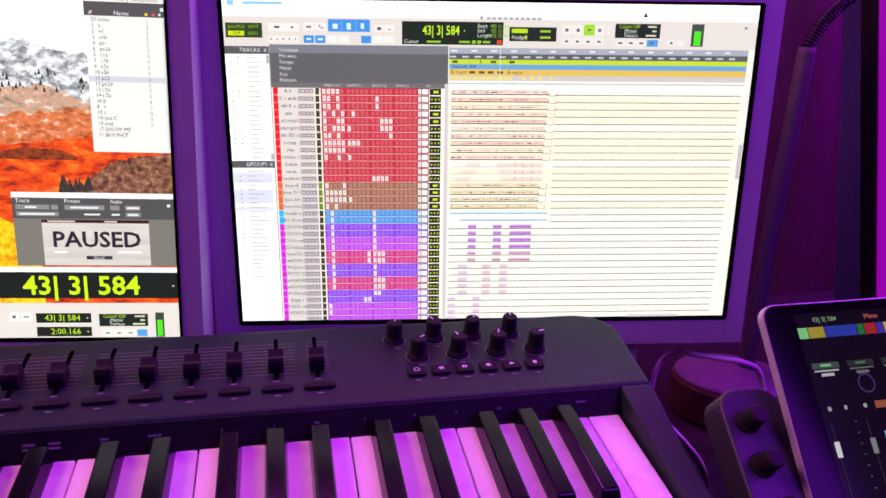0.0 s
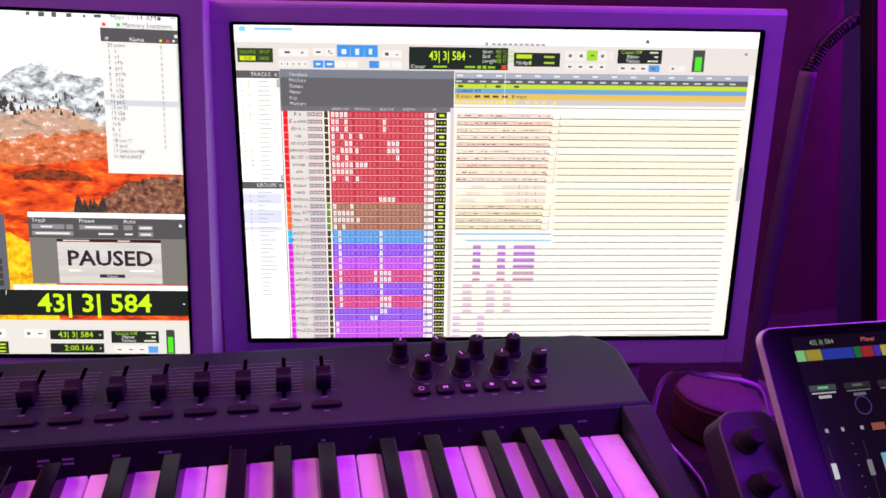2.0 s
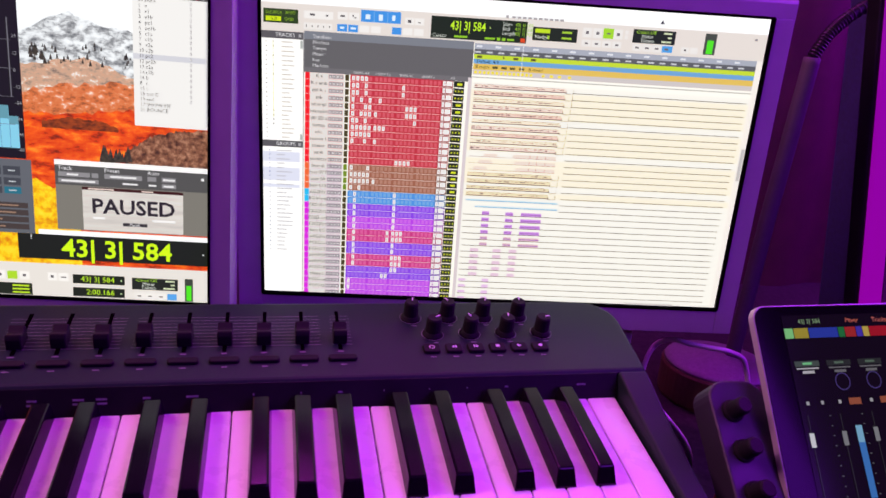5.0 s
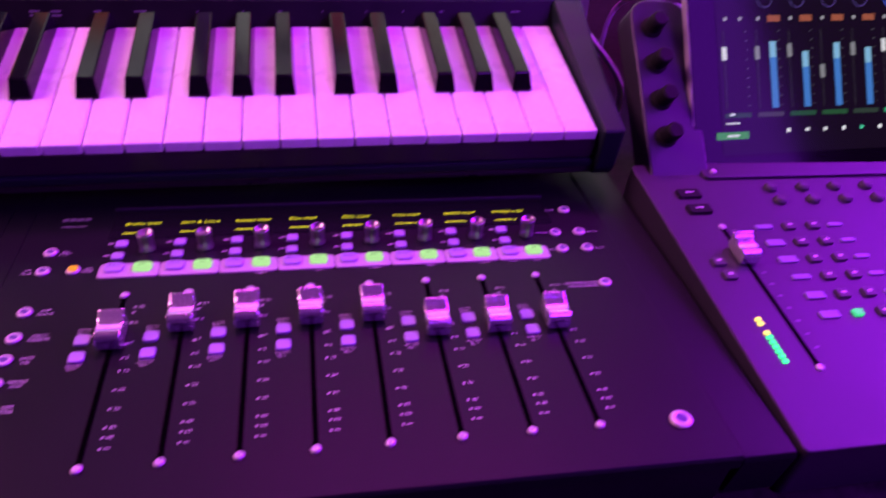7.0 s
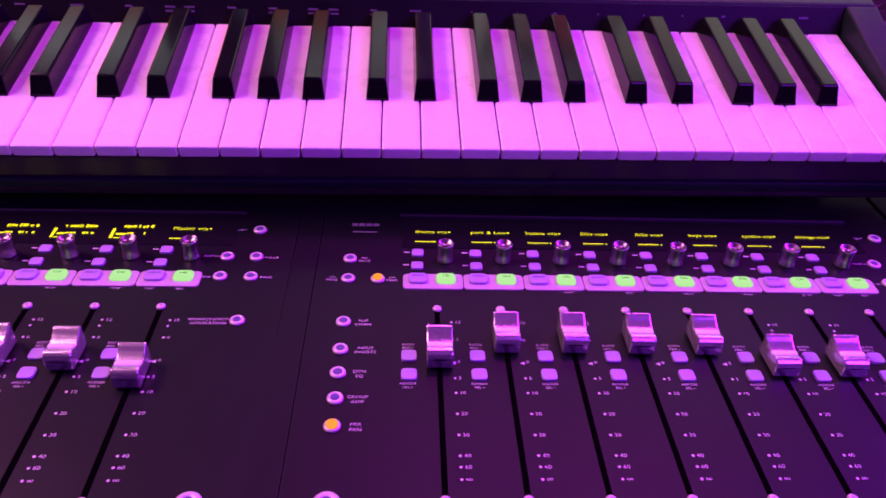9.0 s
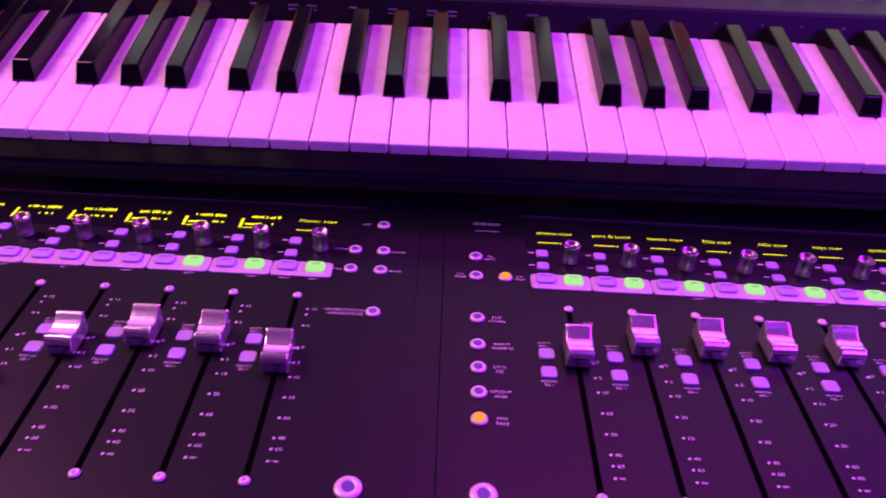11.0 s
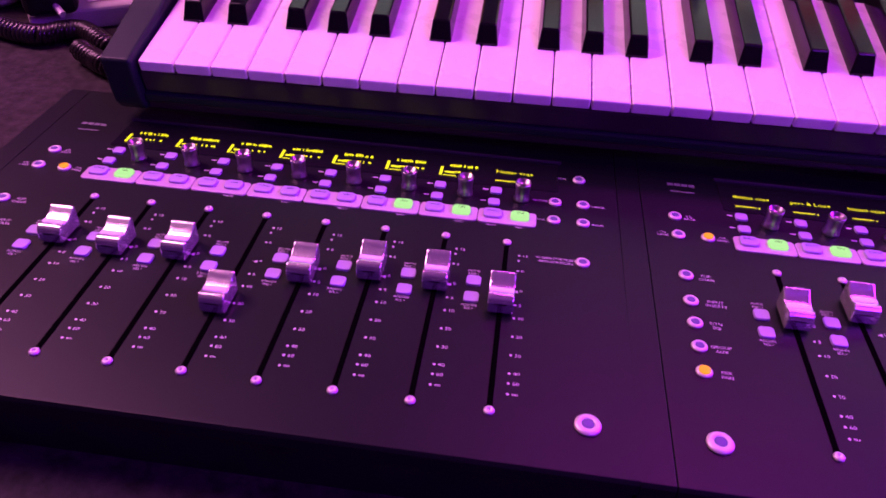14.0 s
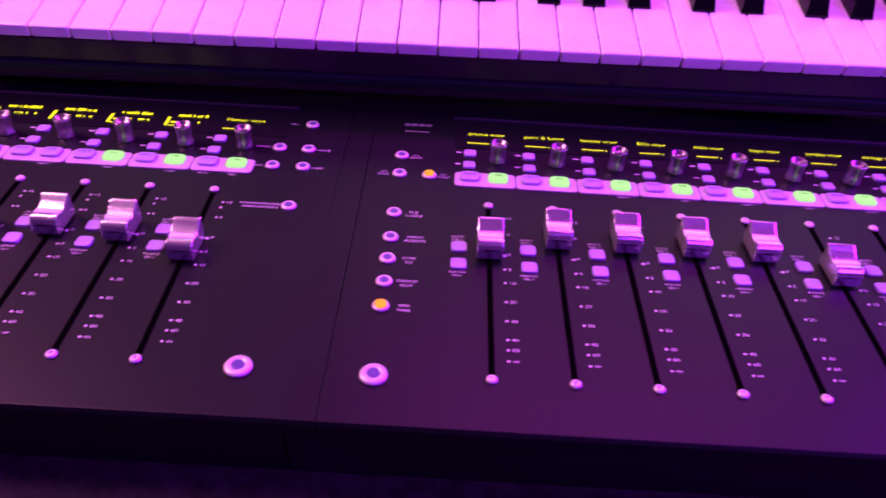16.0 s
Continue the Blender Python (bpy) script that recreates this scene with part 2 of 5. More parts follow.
DESK_Z = 0.744
desk = thing("desk", pose(0, 0, 0), "dark laminate studio desk with a mottled top", "desk")
part("desktop", box(-1.0, 1.75, -0.56, 1.0, DESK_Z - 0.035, DESK_Z, 0.003), DESKMAT, desk)
for lx in (-0.92, 1.67):
    for ly in (-0.46, 0.92):
        part("leg", box(lx - 0.03, lx + 0.03, ly - 0.03, ly + 0.03, 0.0, DESK_Z - 0.035, 0.004), DARK, desk)

# ---- the keyboard ----
PITCH = 0.02357
WHITES = 29
KB = pose(0.0079, -0.0061, 0.8285, 11.40, -0.495, 0.217) @ Matrix.Scale(0.9815, 4)
keyboard = thing("midi_keyboard", KB, "black 49-key controller keyboard with faders and knobs", "keyboard")


def keyboard_outline():
    pts = [(-0.0276, 0.1435), (-0.0308, 0.205)]
    for i in range(7):
        a = radians(180 - 15 * i)
        pts.append((-0.0005 + 0.0305 * math.cos(a), 0.213 + 0.0305 * math.sin(a)))
    for i in range(7):
        a = radians(90 - 15 * i)
        pts.append((0.6845 + 0.0305 * math.cos(a), 0.213 + 0.0305 * math.sin(a)))
    pts += [(0.7094, 0.1435)]
    return list(reversed(pts))


part("upper_panel", prism(keyboard_outline(), -0.030, 0.018, 0.0035, 3), BODY, keyboard, "charcoal control panel")
part("base", box(-0.0008, 0.6845, 0.0041, 0.1435, -0.0300, -0.0085, 0.0015), DARK, keyboard)
part("bottom_tray", box(-0.0150, 0.6990, 0.0010, 0.1400, -0.0395, -0.0303, 0.0030, 2), STRIPMAT, keyboard, "black lower tray")
part("front_strip", box(-0.0008, 0.6845, 0.0005, 0.0039, -0.0235, -0.0085, 0.0008), STRIPMAT, keyboard)
part("lower_lip", box(-0.0016, 0.6852, -0.0022, 0.0039, -0.0300, -0.0238, 0.0012), BODY, keyboard, "thin charcoal lip under the keys")
part("name_strip", side_prism([(0.1325, -0.0025), (0.1430, 0.0165), (0.1434, 0.0165), (0.1434, -0.0025)], -0.0008, 0.6845), DARK, keyboard, "sloping black strip with small print")
CHEEK = [(-0.002, -0.0372), (-0.006, -0.0290), (-0.0055, 0.0035), (0.05, 0.0065), (0.10, 0.0115), (0.125, 0.0155), (0.1434, 0.0180), (0.1434, -0.0290)]


def end_cheek(inner, outer, flare):
    """A cheek whose outer side widens towards the panel."""
    bm = side_prism(CHEEK, min(inner, outer), max(inner, outer))
    for v in bm.verts:
        if abs(v.co.x - outer) < 1e-6:
            v.co.x += flare * max(0.0, v.co.y) / 0.1434
    bmesh.ops.bevel(bm, geom=list(bm.edges), offset=0.0022, segments=3, affect="EDGES", profile=0.5)
    return bm


part("end_cheek", end_cheek(-0.0016, -0.0216, -0.0060), BODY, keyboard)
part("end_cheek", end_cheek(0.6853, 0.7008, 0.0084), BODY, keyboard)


def white_key():
    return box(0.0004, PITCH - 0.0004, 0.0, 0.1425, -0.0078, 0.0, 0.0012, 2)


def black_key():
    own = bmesh.new()
    lo = [(-0.0072, 0.0), (0.0072, 0.0), (0.0072, 0.088), (-0.0072, 0.088)]
    hi = [(-0.0055, 0.0060), (0.0055, 0.0060), (0.0055, 0.088), (-0.0055, 0.088)]
    a = [own.verts.new((x, y, -0.004)) for x, y in lo]
    m = [own.verts.new((x * 0.97, y + 0.0004, 0.0015)) for x, y in lo]
    b = [own.verts.new((x, y, 0.0122)) for x, y in hi]
    own.faces.new(list(reversed(a)))
    own.faces.new(b)
    for p, q in ((a, m), (m, b)):
        for i in range(4):
            own.faces.new((p[i], p[(i + 1) % 4], q[(i + 1) % 4], q[i]))
    edges = [e for e in own.edges if all(v in b for v in e.verts) or (any(v in b for v in e.verts) and any(v in m for v in e.verts))]
    bmesh.ops.bevel(own, geom=edges, offset=0.0011, segments=2, affect="EDGES", profile=0.5)
    return own


for k in range(WHITES):
    place("white_key", shared("white_key", white_key, WHITE_KEY), keyboard, at=pose(k * PITCH, 0, 0.00012 * ((k * 7) % 3 - 1)))
OFFSET = {1: -0.0032, 2: 0.0032, 4: -0.0042, 5: 0.0, 6: 0.0042}
for k in range(1, WHITES):
    if k % 7 in OFFSET:
        place("black_key", shared("black_key", black_key, BLACK_KEY), keyboard, at=pose(k * PITCH + OFFSET[k % 7], 0.0468, 0))

TOP = 0.018


def slider_cap():
    bm = side_prism([(-0.0075, 0.0), (-0.0075, 0.008), (-0.0055, 0.0115), (-0.001, 0.0095), (0.001, 0.0095), (0.0055, 0.0125), (0.0075, 0.0095), (0.0075, 0.0)], -0.0052, 0.0052, 0.0009)
    return bm


def ring(r0, r1, z, segs=24):
    bm = bmesh.new()
    a = [bm.verts.new((r0 * math.cos(2 * math.pi * i / segs), r0 * math.sin(2 * math.pi * i / segs), z)) for i in range(segs)]
    b = [bm.verts.new((r1 * math.cos(2 * math.pi * i / segs), r1 * math.sin(2 * math.pi * i / segs), z)) for i in range(segs)]
    for i in range(segs):
        bm.faces.new((a[i], b[i], b[(i + 1) % segs], a[(i + 1) % segs]))
    return bm


for i in range(9):
    fx = 0.2548 + 0.02774 * i
    part("slider_slot", box(fx - 0.0014, fx + 0.0014, 0.178, 0.229, TOP - 0.002, TOP + 0.0004), SLOT, keyboard)
    place("slider_cap", shared("slider_cap", slider_cap, RUBBER), keyboard, at=pose(fx, 0.1915 + 0.0008 * (i % 2), TOP))
    place("slider_button", shared("slider_button", lambda: prism(rounded(-0.0105, 0.0105, -0.0032, 0.0032, 0.0026), 0, 0.0026, 0.0009), RUBBER), keyboard, at=pose(fx + 0.0008, 0.1665, TOP))
    place("slider_label", shared("slider_label", lambda: flat([(-0.0022, 0.0022, -0.0006, 0.0006)]), DIMPRINT), keyboard, at=pose(fx, 0.1755, TOP + 0.0003))
    place("button_label", shared("slider_label", None, None), keyboard, at=pose(fx + 0.001, 0.1595, TOP + 0.0003))
for gx0, gx1 in ((0.2435, 0.322), (0.330, 0.4625), (0.4705, 0.4860)):
    tagged(part("level_scale", flat([(gx0, gx1, 0.184 + 0.0042 * j, 0.1844 + 0.0042 * j) for j in range(10)]), DIMPRINT, keyboard, at=pose(0, 0, TOP + 0.0003)), kind="stuff")


def knob_skirt():
    return lathe([(0.0080, 0), (0.0080, 0.0012), (0.0066, 0.0036), (0.0060, 0.0040)], 24)


def knob_body():
    bm = lathe([(0.0061, 0.004), (0.0058, 0.0145), (0.0050, 0.0160)], 16)
    return bm


for row, (kx, ku) in enumerate(((0.5356, 0.2188), (0.5496, 0.1955))):
    for i in range(4):
        turn = (-12, 25, -30, -8, -60, 20, -15, -85)[row * 4 + i]
        k = place("rotary_knob", shared("knob_skirt", knob_skirt, RUBBER), keyboard, at=pose(kx + 0.0298 * i, ku, TOP, 0, 0, turn))
        place("knob_grip", shared("knob_body", knob_body, RUBBER), k)
        place("pointer", shared("pointer", lambda: box(-0.0005, 0.0005, 0.0012, 0.0052, 0.0155, 0.0164), PRINT), k)
        place("scale_ring", shared("scale_ring", lambda: ring(0.0084, 0.0089, 0.0003), DIMPRINT), k)
        place("knob_label", shared("slider_label", None, None), keyboard, at=pose(kx + 0.0298 * i + 0.001, ku - 0.0115, TOP + 0.0003))


def icon(kind):
    bm = bmesh.new()

    def tri(pts):
        bm.faces.new([bm.verts.new((x, y, 0)) for x, y in pts])

    s = 0.0019
    if kind == "rewind":
        tri([(0, s), (-s, 0), (0, -s)]), tri([(s, s), (0, 0), (s, -s)])
    if kind == "forward":
        tri([(0, s), (0, -s), (s, 0)]), tri([(-s, s), (-s, -s), (0, 0)])
    if kind == "stop":
        tri([(-s * .8, -s * .8), (s * .8, -s * .8), (s * .8, s * .8), (-s * .8, s * .8)])
    if kind == "play":
        tri([(-s * .8, s), (-s * .8, -s), (s * 1.1, 0)])
    if kind == "record":
        tri([(s * .9 * math.cos(a * math.pi / 8), s * .9 * math.sin(a * math.pi / 8)) for a in range(16)])
    if kind == "loop":
        bm.free()
        return ring(0.0016, 0.0022, 0)
    return bm


for i, kind in enumerate(("loop", "rewind", "forward", "stop", "play", "record")):
    bx = 0.5452 + 0.01735 * i
    b = place("transport_button", shared("transport_button", lambda: prism(rounded(-0.0064, 0.0064, -0.0052, 0.0052, 0.0022), 0, 0.0026, 0.0009), RUBBER), keyboard, at=pose(bx, 0.1752, TOP))
    part("icon", icon(kind), PRINT, b, at=pose(0, 0, 0.0029))
    place("button_label", shared("slider_label", None, None), keyboard, at=pose(bx, 0.1660, TOP + 0.0003))

# small print along the sloping strip
STRIP = pose(0, 0.1378, 0.0075, 61, 0, 0)
for i, (lx, lw, rows) in enumerate(((0.07, 0.006, 1), (0.105, 0.007, 1), (0.143, 0.009, 1), (0.178, 0.005, 1), (0.206, 0.007, 2), (0.219, 0.007, 2), (0.248, 0.006, 1), (0.276, 0.006, 2), (0.304, 0.007, 2), (0.318, 0.007, 2), (0.346, 0.005, 2), (0.375, 0.008, 1), (0.415, 0.001, 1), (0.447, 0.001, 1), (0.474, 0.003, 1), (0.505, 0.001, 1), (0.538, 0.001, 1), (0.566, 0.001, 1), (0.596, 0.003, 1), (0.655, 0.007, 1))):
    part("printed_label", flat([(lx - lw / 2, lx + lw / 2, 0.002 - 0.0028 * r, 0.0034 - 0.0028 * r) for r in range(rows)]), DIMPRINT, keyboard, at=STRIP @ pose(0, 0, 0.0004))

stand = thing("keyboard_stand", pose(0, 0, 0), "low black sloping stand under the keyboard", "stand")
part("support", side_prism([(0.045, 0.744), (0.235, 0.744), (0.235, 0.8382), (0.045, 0.7999)], 0.06, 0.10, 0.001), DARK, stand)
part("support", side_prism([(0.045, 0.744), (0.235, 0.744), (0.235, 0.8427), (0.045, 0.8044)], 0.58, 0.62, 0.001), DARK, stand)

# ---- the two fader controllers ----
MIX_Z = 0.785
STEP = 0.0330


def fader_cap():
    prof = [(-0.0091, 0.0), (-0.0090, 0.0058), (-0.0083, 0.0078), (-0.0068, 0.0091), (-0.0050, 0.0093), (-0.0036, 0.0086), (-0.0022, 0.0081), (-0.0004, 0.0081), (0.0018, 0.0087), (0.0042, 0.0100), (0.0066, 0.0117), (0.0078, 0.0122), (0.0087, 0.0114), (0.0090, 0.0)]
    return side_prism(prof, -0.0062, 0.0062, 0.0006, 2)


def round_button():
    return lathe([(0.0038, 0), (0.0038, 0.0007), (0.0035, 0.0012), (0.0023, 0.0017), (0.0021, 0.0012)], 24)


def button_heart():
    return lathe([(0.0021, 0.0006), (0.0021, 0.0014), (0.0016, 0.0017)], 20)


def lit_heart():
    return lathe([(0.0027, 0.0006), (0.0027, 0.0020), (0.0018, 0.0025)], 20)


def big_button():
    return lathe([(0.0056, 0), (0.0056, 0.0009), (0.0052, 0.0015), (0.0030, 0.0022), (0.0027, 0.0016)], 32)


def big_heart():
    return lathe([(0.0026, 0.001), (0.0026, 0.0018), (0.0020, 0.0020)], 24)


def screw_head():
    return lathe([(0.0024, 0), (0.0023, 0.0007), (0.0016, 0.0013), (0.0009, 0.0014), (0.0008, 0.0006)], 20)


def encoder():
    prof = [(0.0047, 0.0), (0.0047, 0.0012), (0.0042, 0.0018), (0.0041, 0.0060), (0.0042, 0.0092), (0.0046, 0.0104), (0.0047, 0.0112), (0.0045, 0.0117), (0.0039, 0.0116), (0.0034, 0.0100)]
    return lathe(prof, 20)


def pad():
    return prism(rounded(-0.0037, 0.0037, -0.0036, 0.0036, 0.0018, 4), 0, 0.0013, 0.0004)


def small_pad():
    return prism(rounded(-0.0034, 0.0034, -0.0032, 0.0032, 0.0017, 4), 0, 0.0013, 0.0004)


def key_pad():
    return prism(rounded(-0.0052, 0.0052, -0.0042, 0.0042, 0.0024, 4), 0, 0.0017, 0.0007)


LIT_GREEN = glow((0.47, 0.90, 0.32), 0.95)
LIT_ORANGE = glow((1.0, 0.27, 0.0), 1.3)
OLED = glow((0.95, 0.80, 0.0), 1.4)
MARKS = (("12", -0.0105), ("", -0.0150), ("6", -0.0235), ("0", -0.0395), ("5", -0.0505), ("10", -0.0600), ("20", -0.0728), ("30", -0.0850), ("40", -0.0963), ("60", -0.1022), ("\u221e", -0.1085))


def scale_print():
    bm = bmesh.new()
    for words, dy in MARKS:
        if words == "0":
            bm.faces.new([bm.verts.new(p) for p in ((0.0055, dy, 0), (0.0078, dy - 0.0011, 0), (0.0078, dy + 0.0011, 0))])
        else:
            own = bmesh.new()
            bmesh.ops.create_circle(own, cap_ends=True, radius=0.0007, segments=8)
            bmesh.ops.translate(own, verts=list(own.verts), vec=(0.0070, dy * 0.981, 0))
            merge(bm, own)
        if words:
            text_bm(words, 0.0027, 0.0086, dy * 0.981, 0, "LEFT", bm, 1.15)
    return bm


def label_text(words, size=0.0026):
    bm = bmesh.new()
    rows = words.split("/")
    for r, w in enumerate(rows):
        text_bm(w, size, 0, -r * size * 1.15 + (len(rows) - 1) * size * 0.57, 0, "CENTER", bm, 1.15)
    return bm


def print_on(parent, words, x, y, size=0.0026, mat=None):
    key = "print " + words + str(size)
    place("printed_label", shared(key, lambda: label_text(words, size), mat or PRINT), parent, at=pose(x, y, 0.0003))


def controller(x1, y1, turn, caps, lit, names, group):
    """x1: the first fader's place; its caps' places along the slots; lit keys; names on the small displays."""
    c = thing("fader_controller", pose(x1, y1, MIX_Z, 0, 0, turn), "flat black eight-fader mixing controller with yellow displays", "controller", group)
    left, right = -0.0795, 0.2921
    top = [(-0.2300, -0.009), (-0.2340, -0.0075), (-0.2340, -0.0018), (-0.2328, 0.0), (0.030, 0.0), (0.034, -0.004), (0.034, -0.009)]
    part("top_panel", side_prism(top, left + 0.0141, right - 0.0001, 0.0003), PANEL, c, "dark satin top panel")
    part("end_cap", side_prism(top, left + 0.0001, left + 0.0138, 0.0003), PANEL, c, "narrow dark end cap")
    part("underside", side_prism([(-0.2265, -0.041), (-0.2300, -0.0092), (0.033, -0.0092), (0.033, -0.041)], left + 0.001, right - 0.001), DARK, c, "black lower case")
    part("display_window", prism(rounded(-0.0185, 0.2575, -0.037, -0.0050, 0.002, 3), 0, 0.0003), SCREENGLASS, c, "black glass display strip")
    part("rear_ridge", box(-0.0200, 0.2590, -0.0048, -0.0030, -0.001, 0.0015, 0.0004), GREYPANEL, c, "thin ridge behind the displays")
    # pale plate under the solo and on keys
    for s in range(8):
        sx = s * STEP
        part("key_plate", prism(rounded(sx - 0.0178, sx + 0.0148, -0.0752, -0.0622, 0.0024, 4), 0, 0.0008, 0.0003), PLATE, c, "pale plate under two keys")
        k = place("solo_key", shared("key_pad", key_pad, BUTTON), c, at=pose(sx - 0.0098, -0.0670, 0.0006))
        on = shared("key_pad_lit", key_pad, LIT_GREEN) if lit[s] else shared("key_pad", key_pad, BUTTON)
        o = place("on_key", on, c, "glowing green key" if lit[s] else "", at=pose(sx + 0.0056, -0.0670, 0.0006))
        place("printed_label", shared("print solo", lambda: label_text("SOLO", 0.0022), SLOT), k, at=pose(0, 0.0012, 0.0019))
        place("printed_label", shared("print on", lambda: label_text("ON", 0.0022), SLOT), o, at=pose(0, 0.0012, 0.0019))
        for bx, by in ((-0.0096, -0.0425), (-0.0100, -0.0545)):
            place("small_button", shared("small_pad", small_pad, BUTTON), c, at=pose(sx + bx, by, 0))
            place("printed_label", shared("tiny_label", lambda: flat([(-0.0016, 0.0016, -0.0005, 0.0005)]), PRINT), c, at=pose(sx + bx - 0.0062, by + 0.001, 0.0003))
        place("encoder_knob", shared("encoder", encoder, CHROME, True), c, "clear chromed knob", at=pose(sx + 0.0056, -0.0478, 0))
        # uncut panel: a black strip gives the slot its inner shade by colour
        part("fader_slot", box(sx - 0.00125, sx + 0.00125, -0.2072, -0.0915, -0.003, 0.0003), SLOT, c)
        for sy in (-0.0915, -0.2082):
            place("screw", shared("screw_head", screw_head, STEEL, True), c, at=pose(sx, sy, 0.0002, 0, 0, 40 * s))
        cap = place("fader_cap", shared("fader_cap", fader_cap, SATIN), c, "silver fader cap", at=pose(sx, caps[s], 0.0012))
        # white bar stands in for the bright reflection along the cap's trough
        place("glint_line", shared("cap_glint", lambda: box(-0.0058, 0.0058, -0.0036, -0.0006, 0.0072, 0.0092, 0.0005), WHITEGLINT), cap)
        place("grip_mark", shared("cap_mark", lambda: flat([(-0.0030, 0.0030, -0.00025, 0.00025)]), SLOT), cap, at=pose(0, -0.00905, 0.0052, 90, 0, 0))
        for py in (-0.1265, -0.1390):
            place("square_button", shared("pad", pad, BUTTON), c, at=pose(sx - 0.0145, py, 0))
        print_on(c, "AUTO/REC \u25b8", sx - 0.0150, -0.1196, 0.0020)
        print_on(c, "ASSIGN/SEL \u25b8", sx - 0.0150, -0.1458, 0.0020)
        place("scale_print", shared("scale_print", scale_print, PRINT), c, at=pose(sx, -0.0915, 0.0003))
        # small yellow display
        bm = bmesh.new()
        name = names[s]
        if name:
            text_bm(name + "\u25aa", 0.0042, sx - 0.0112, -0.0212, 0, "LEFT", bm, 1.1)
            merge(bm, flat([(sx - 0.0112, sx + 0.0010, -0.0316, -0.0308), (sx + 0.0022, sx + 0.0029, -0.0320, -0.0308)]))
        else:
            rnd = random.Random(s * 17 + 3)
            rects, xx = [], sx - 0.0065
            while xx < sx + 0.0115:
                w = rnd.uniform(0.0007, 0.0018)
                lift = rnd.uniform(0.0, 0.0011)
                rects.append((xx, xx + w, -0.0198 + rnd.uniform(0, 0.0006), -0.0176 + lift))
                if rnd.random() < 0.5:
                    rects.append((xx, xx + w, -0.0262, -0.0246 + lift * 0.4))
                xx += w + rnd.choice((0.0003, 0.0004, 0.0014))
            rects += [(sx - 0.0120, sx - 0.0102, -0.030, -0.0205), (sx - 0.0096, sx - 0.0016, -0.0302, -0.0294), (sx - 0.0090, sx - 0.003, -0.0270, -0.0252)]
            merge(bm, flat(rects))
        part("display_text", bm, OLED, c, "glowing yellow display writing", at=pose(0, 0 if name else -0.0014, 0.0007))
    for s, words in ((2, "SHIFT"), (3, "ESC"), (4, "NEXT"), (5, "REW"), (6, "STOP"), (7, "REC")):
        print_on(c, words, s * STEP + 0.0056, -0.0768, 0.0021)
    print_on(c, "PLAY", 7 * STEP - 0.0098, -0.0768, 0.0021)
    # round buttons
    spots = [(-0.0475, y) for y in (-0.0485, -0.0665, -0.102, -0.122, -0.138, -0.154, -0.170)]
    spots += [(-0.0315, -0.0665)]
    spots += [(0.2700, -0.0215), (0.2560, -0.0480), (0.2720, -0.0480), (0.2555, -0.0660), (0.2718, -0.0660), (0.2710, -0.1020)]
    for i, (bx, by) in enumerate(spots):
        b = place("round_button", shared("round_button", round_button, STEEL, True), c, at=pose(bx, by, 0))
        glowing = i in (6, 7)
        place("button_centre", shared("heart_lit", lit_heart, LIT_ORANGE) if glowing else shared("heart", button_heart, HEART), b, "lit orange centre" if glowing else "")
    for bx in (-0.0465, 0.2715):
        b = place("corner_button", shared("big_button", big_button, STEEL, True), c, at=pose(bx, -0.2093, 0))
        place("button_centre", shared("big_heart", big_heart, HEART), b)
    for words, y in (("FLIP/CHAN", -0.1025), ("INPUT/INSERTS", -0.1225), ("DYN/EQ", -0.1385), ("GROUP/AUX", -0.1545), ("MIX/PAN", -0.1705)):
        print_on(c, words, -0.0375 + (0.002 if "INP" in words else 0), y, 0.0025)
    print_on(c, "WORKSTATION/APPLICATION", 0.2570, -0.1025, 0.0025)
    print_on(c, "CH/PAGE", -0.0560, -0.0665, 0.0022)
    print_on(c, "CH/PAGE", -0.0238, -0.0665, 0.0022)
    print_on(c, "EQ/BACK", -0.0395, -0.0490, 0.0022)
    print_on(c, "NUDGE", 0.2475, -0.0475, 0.0022)
    print_on(c, "BANK", 0.2475, -0.0665, 0.0022)
    print_on(c, "NUDGE", 0.2800, -0.0485, 0.0022)
    print_on(c, "BANK", 0.2800, -0.0665, 0.0022)
    print_on(c, "SHIFT", 0.2595, -0.0215, 0.0022)
    # maker's mark as a plain shape
    part("maker_mark", flat([(-0.0535 + 0.0042 * j, -0.0500 + 0.0042 * j, -0.0155, -0.0125) for j in range(4)]), DIMPRINT, c, at=pose(0.005, 0, 0.0003))
    part("maker_mark", flat([(-0.0525, -0.0385, -0.0222, -0.0210)]), DIMPRINT, c, at=pose(0.005, 0, 0.0003))
    return c


CAPS_R = (-0.1265, -0.1160, -0.1160, -0.1163, -0.1167, -0.1310, -0.1313, -0.1313)
CAPS_L = (-0.1270, -0.1310, -0.1290, -0.1630, -0.1350, -0.1270, -0.1290, -0.1400)
NAMES_R = ("drums vca", "perc & Loo", "basses vca", "EGs vca", "AGs vca", "keys vca", "synths vca", "strings vca")
controller(0.3863, -0.0006, -0.248, CAPS_R, (1, 1, 1, 1, 1, 1, 1, 1), NAMES_R, "fader controllers on the desk")
controller(0.0145, 0, 0, CAPS_L, (1, 0, 0, 0, 0, 1, 1, 1), ("", "", "", "", "", "", "", "Master vca"), "fader controllers on the desk")

# ---- the monitoring controller with jog wheel ----
SLOPE = math.degrees(math.atan(0.127))
DOCK = pose(0.0096, -0.1632, 0.8020, 6.20, 0.95, 0.93) @ Matrix.Scale(0.9828, 4)
dock = thing("control_surface", DOCK, "grey control surface with jog wheel and fader beside the controllers", "controller")


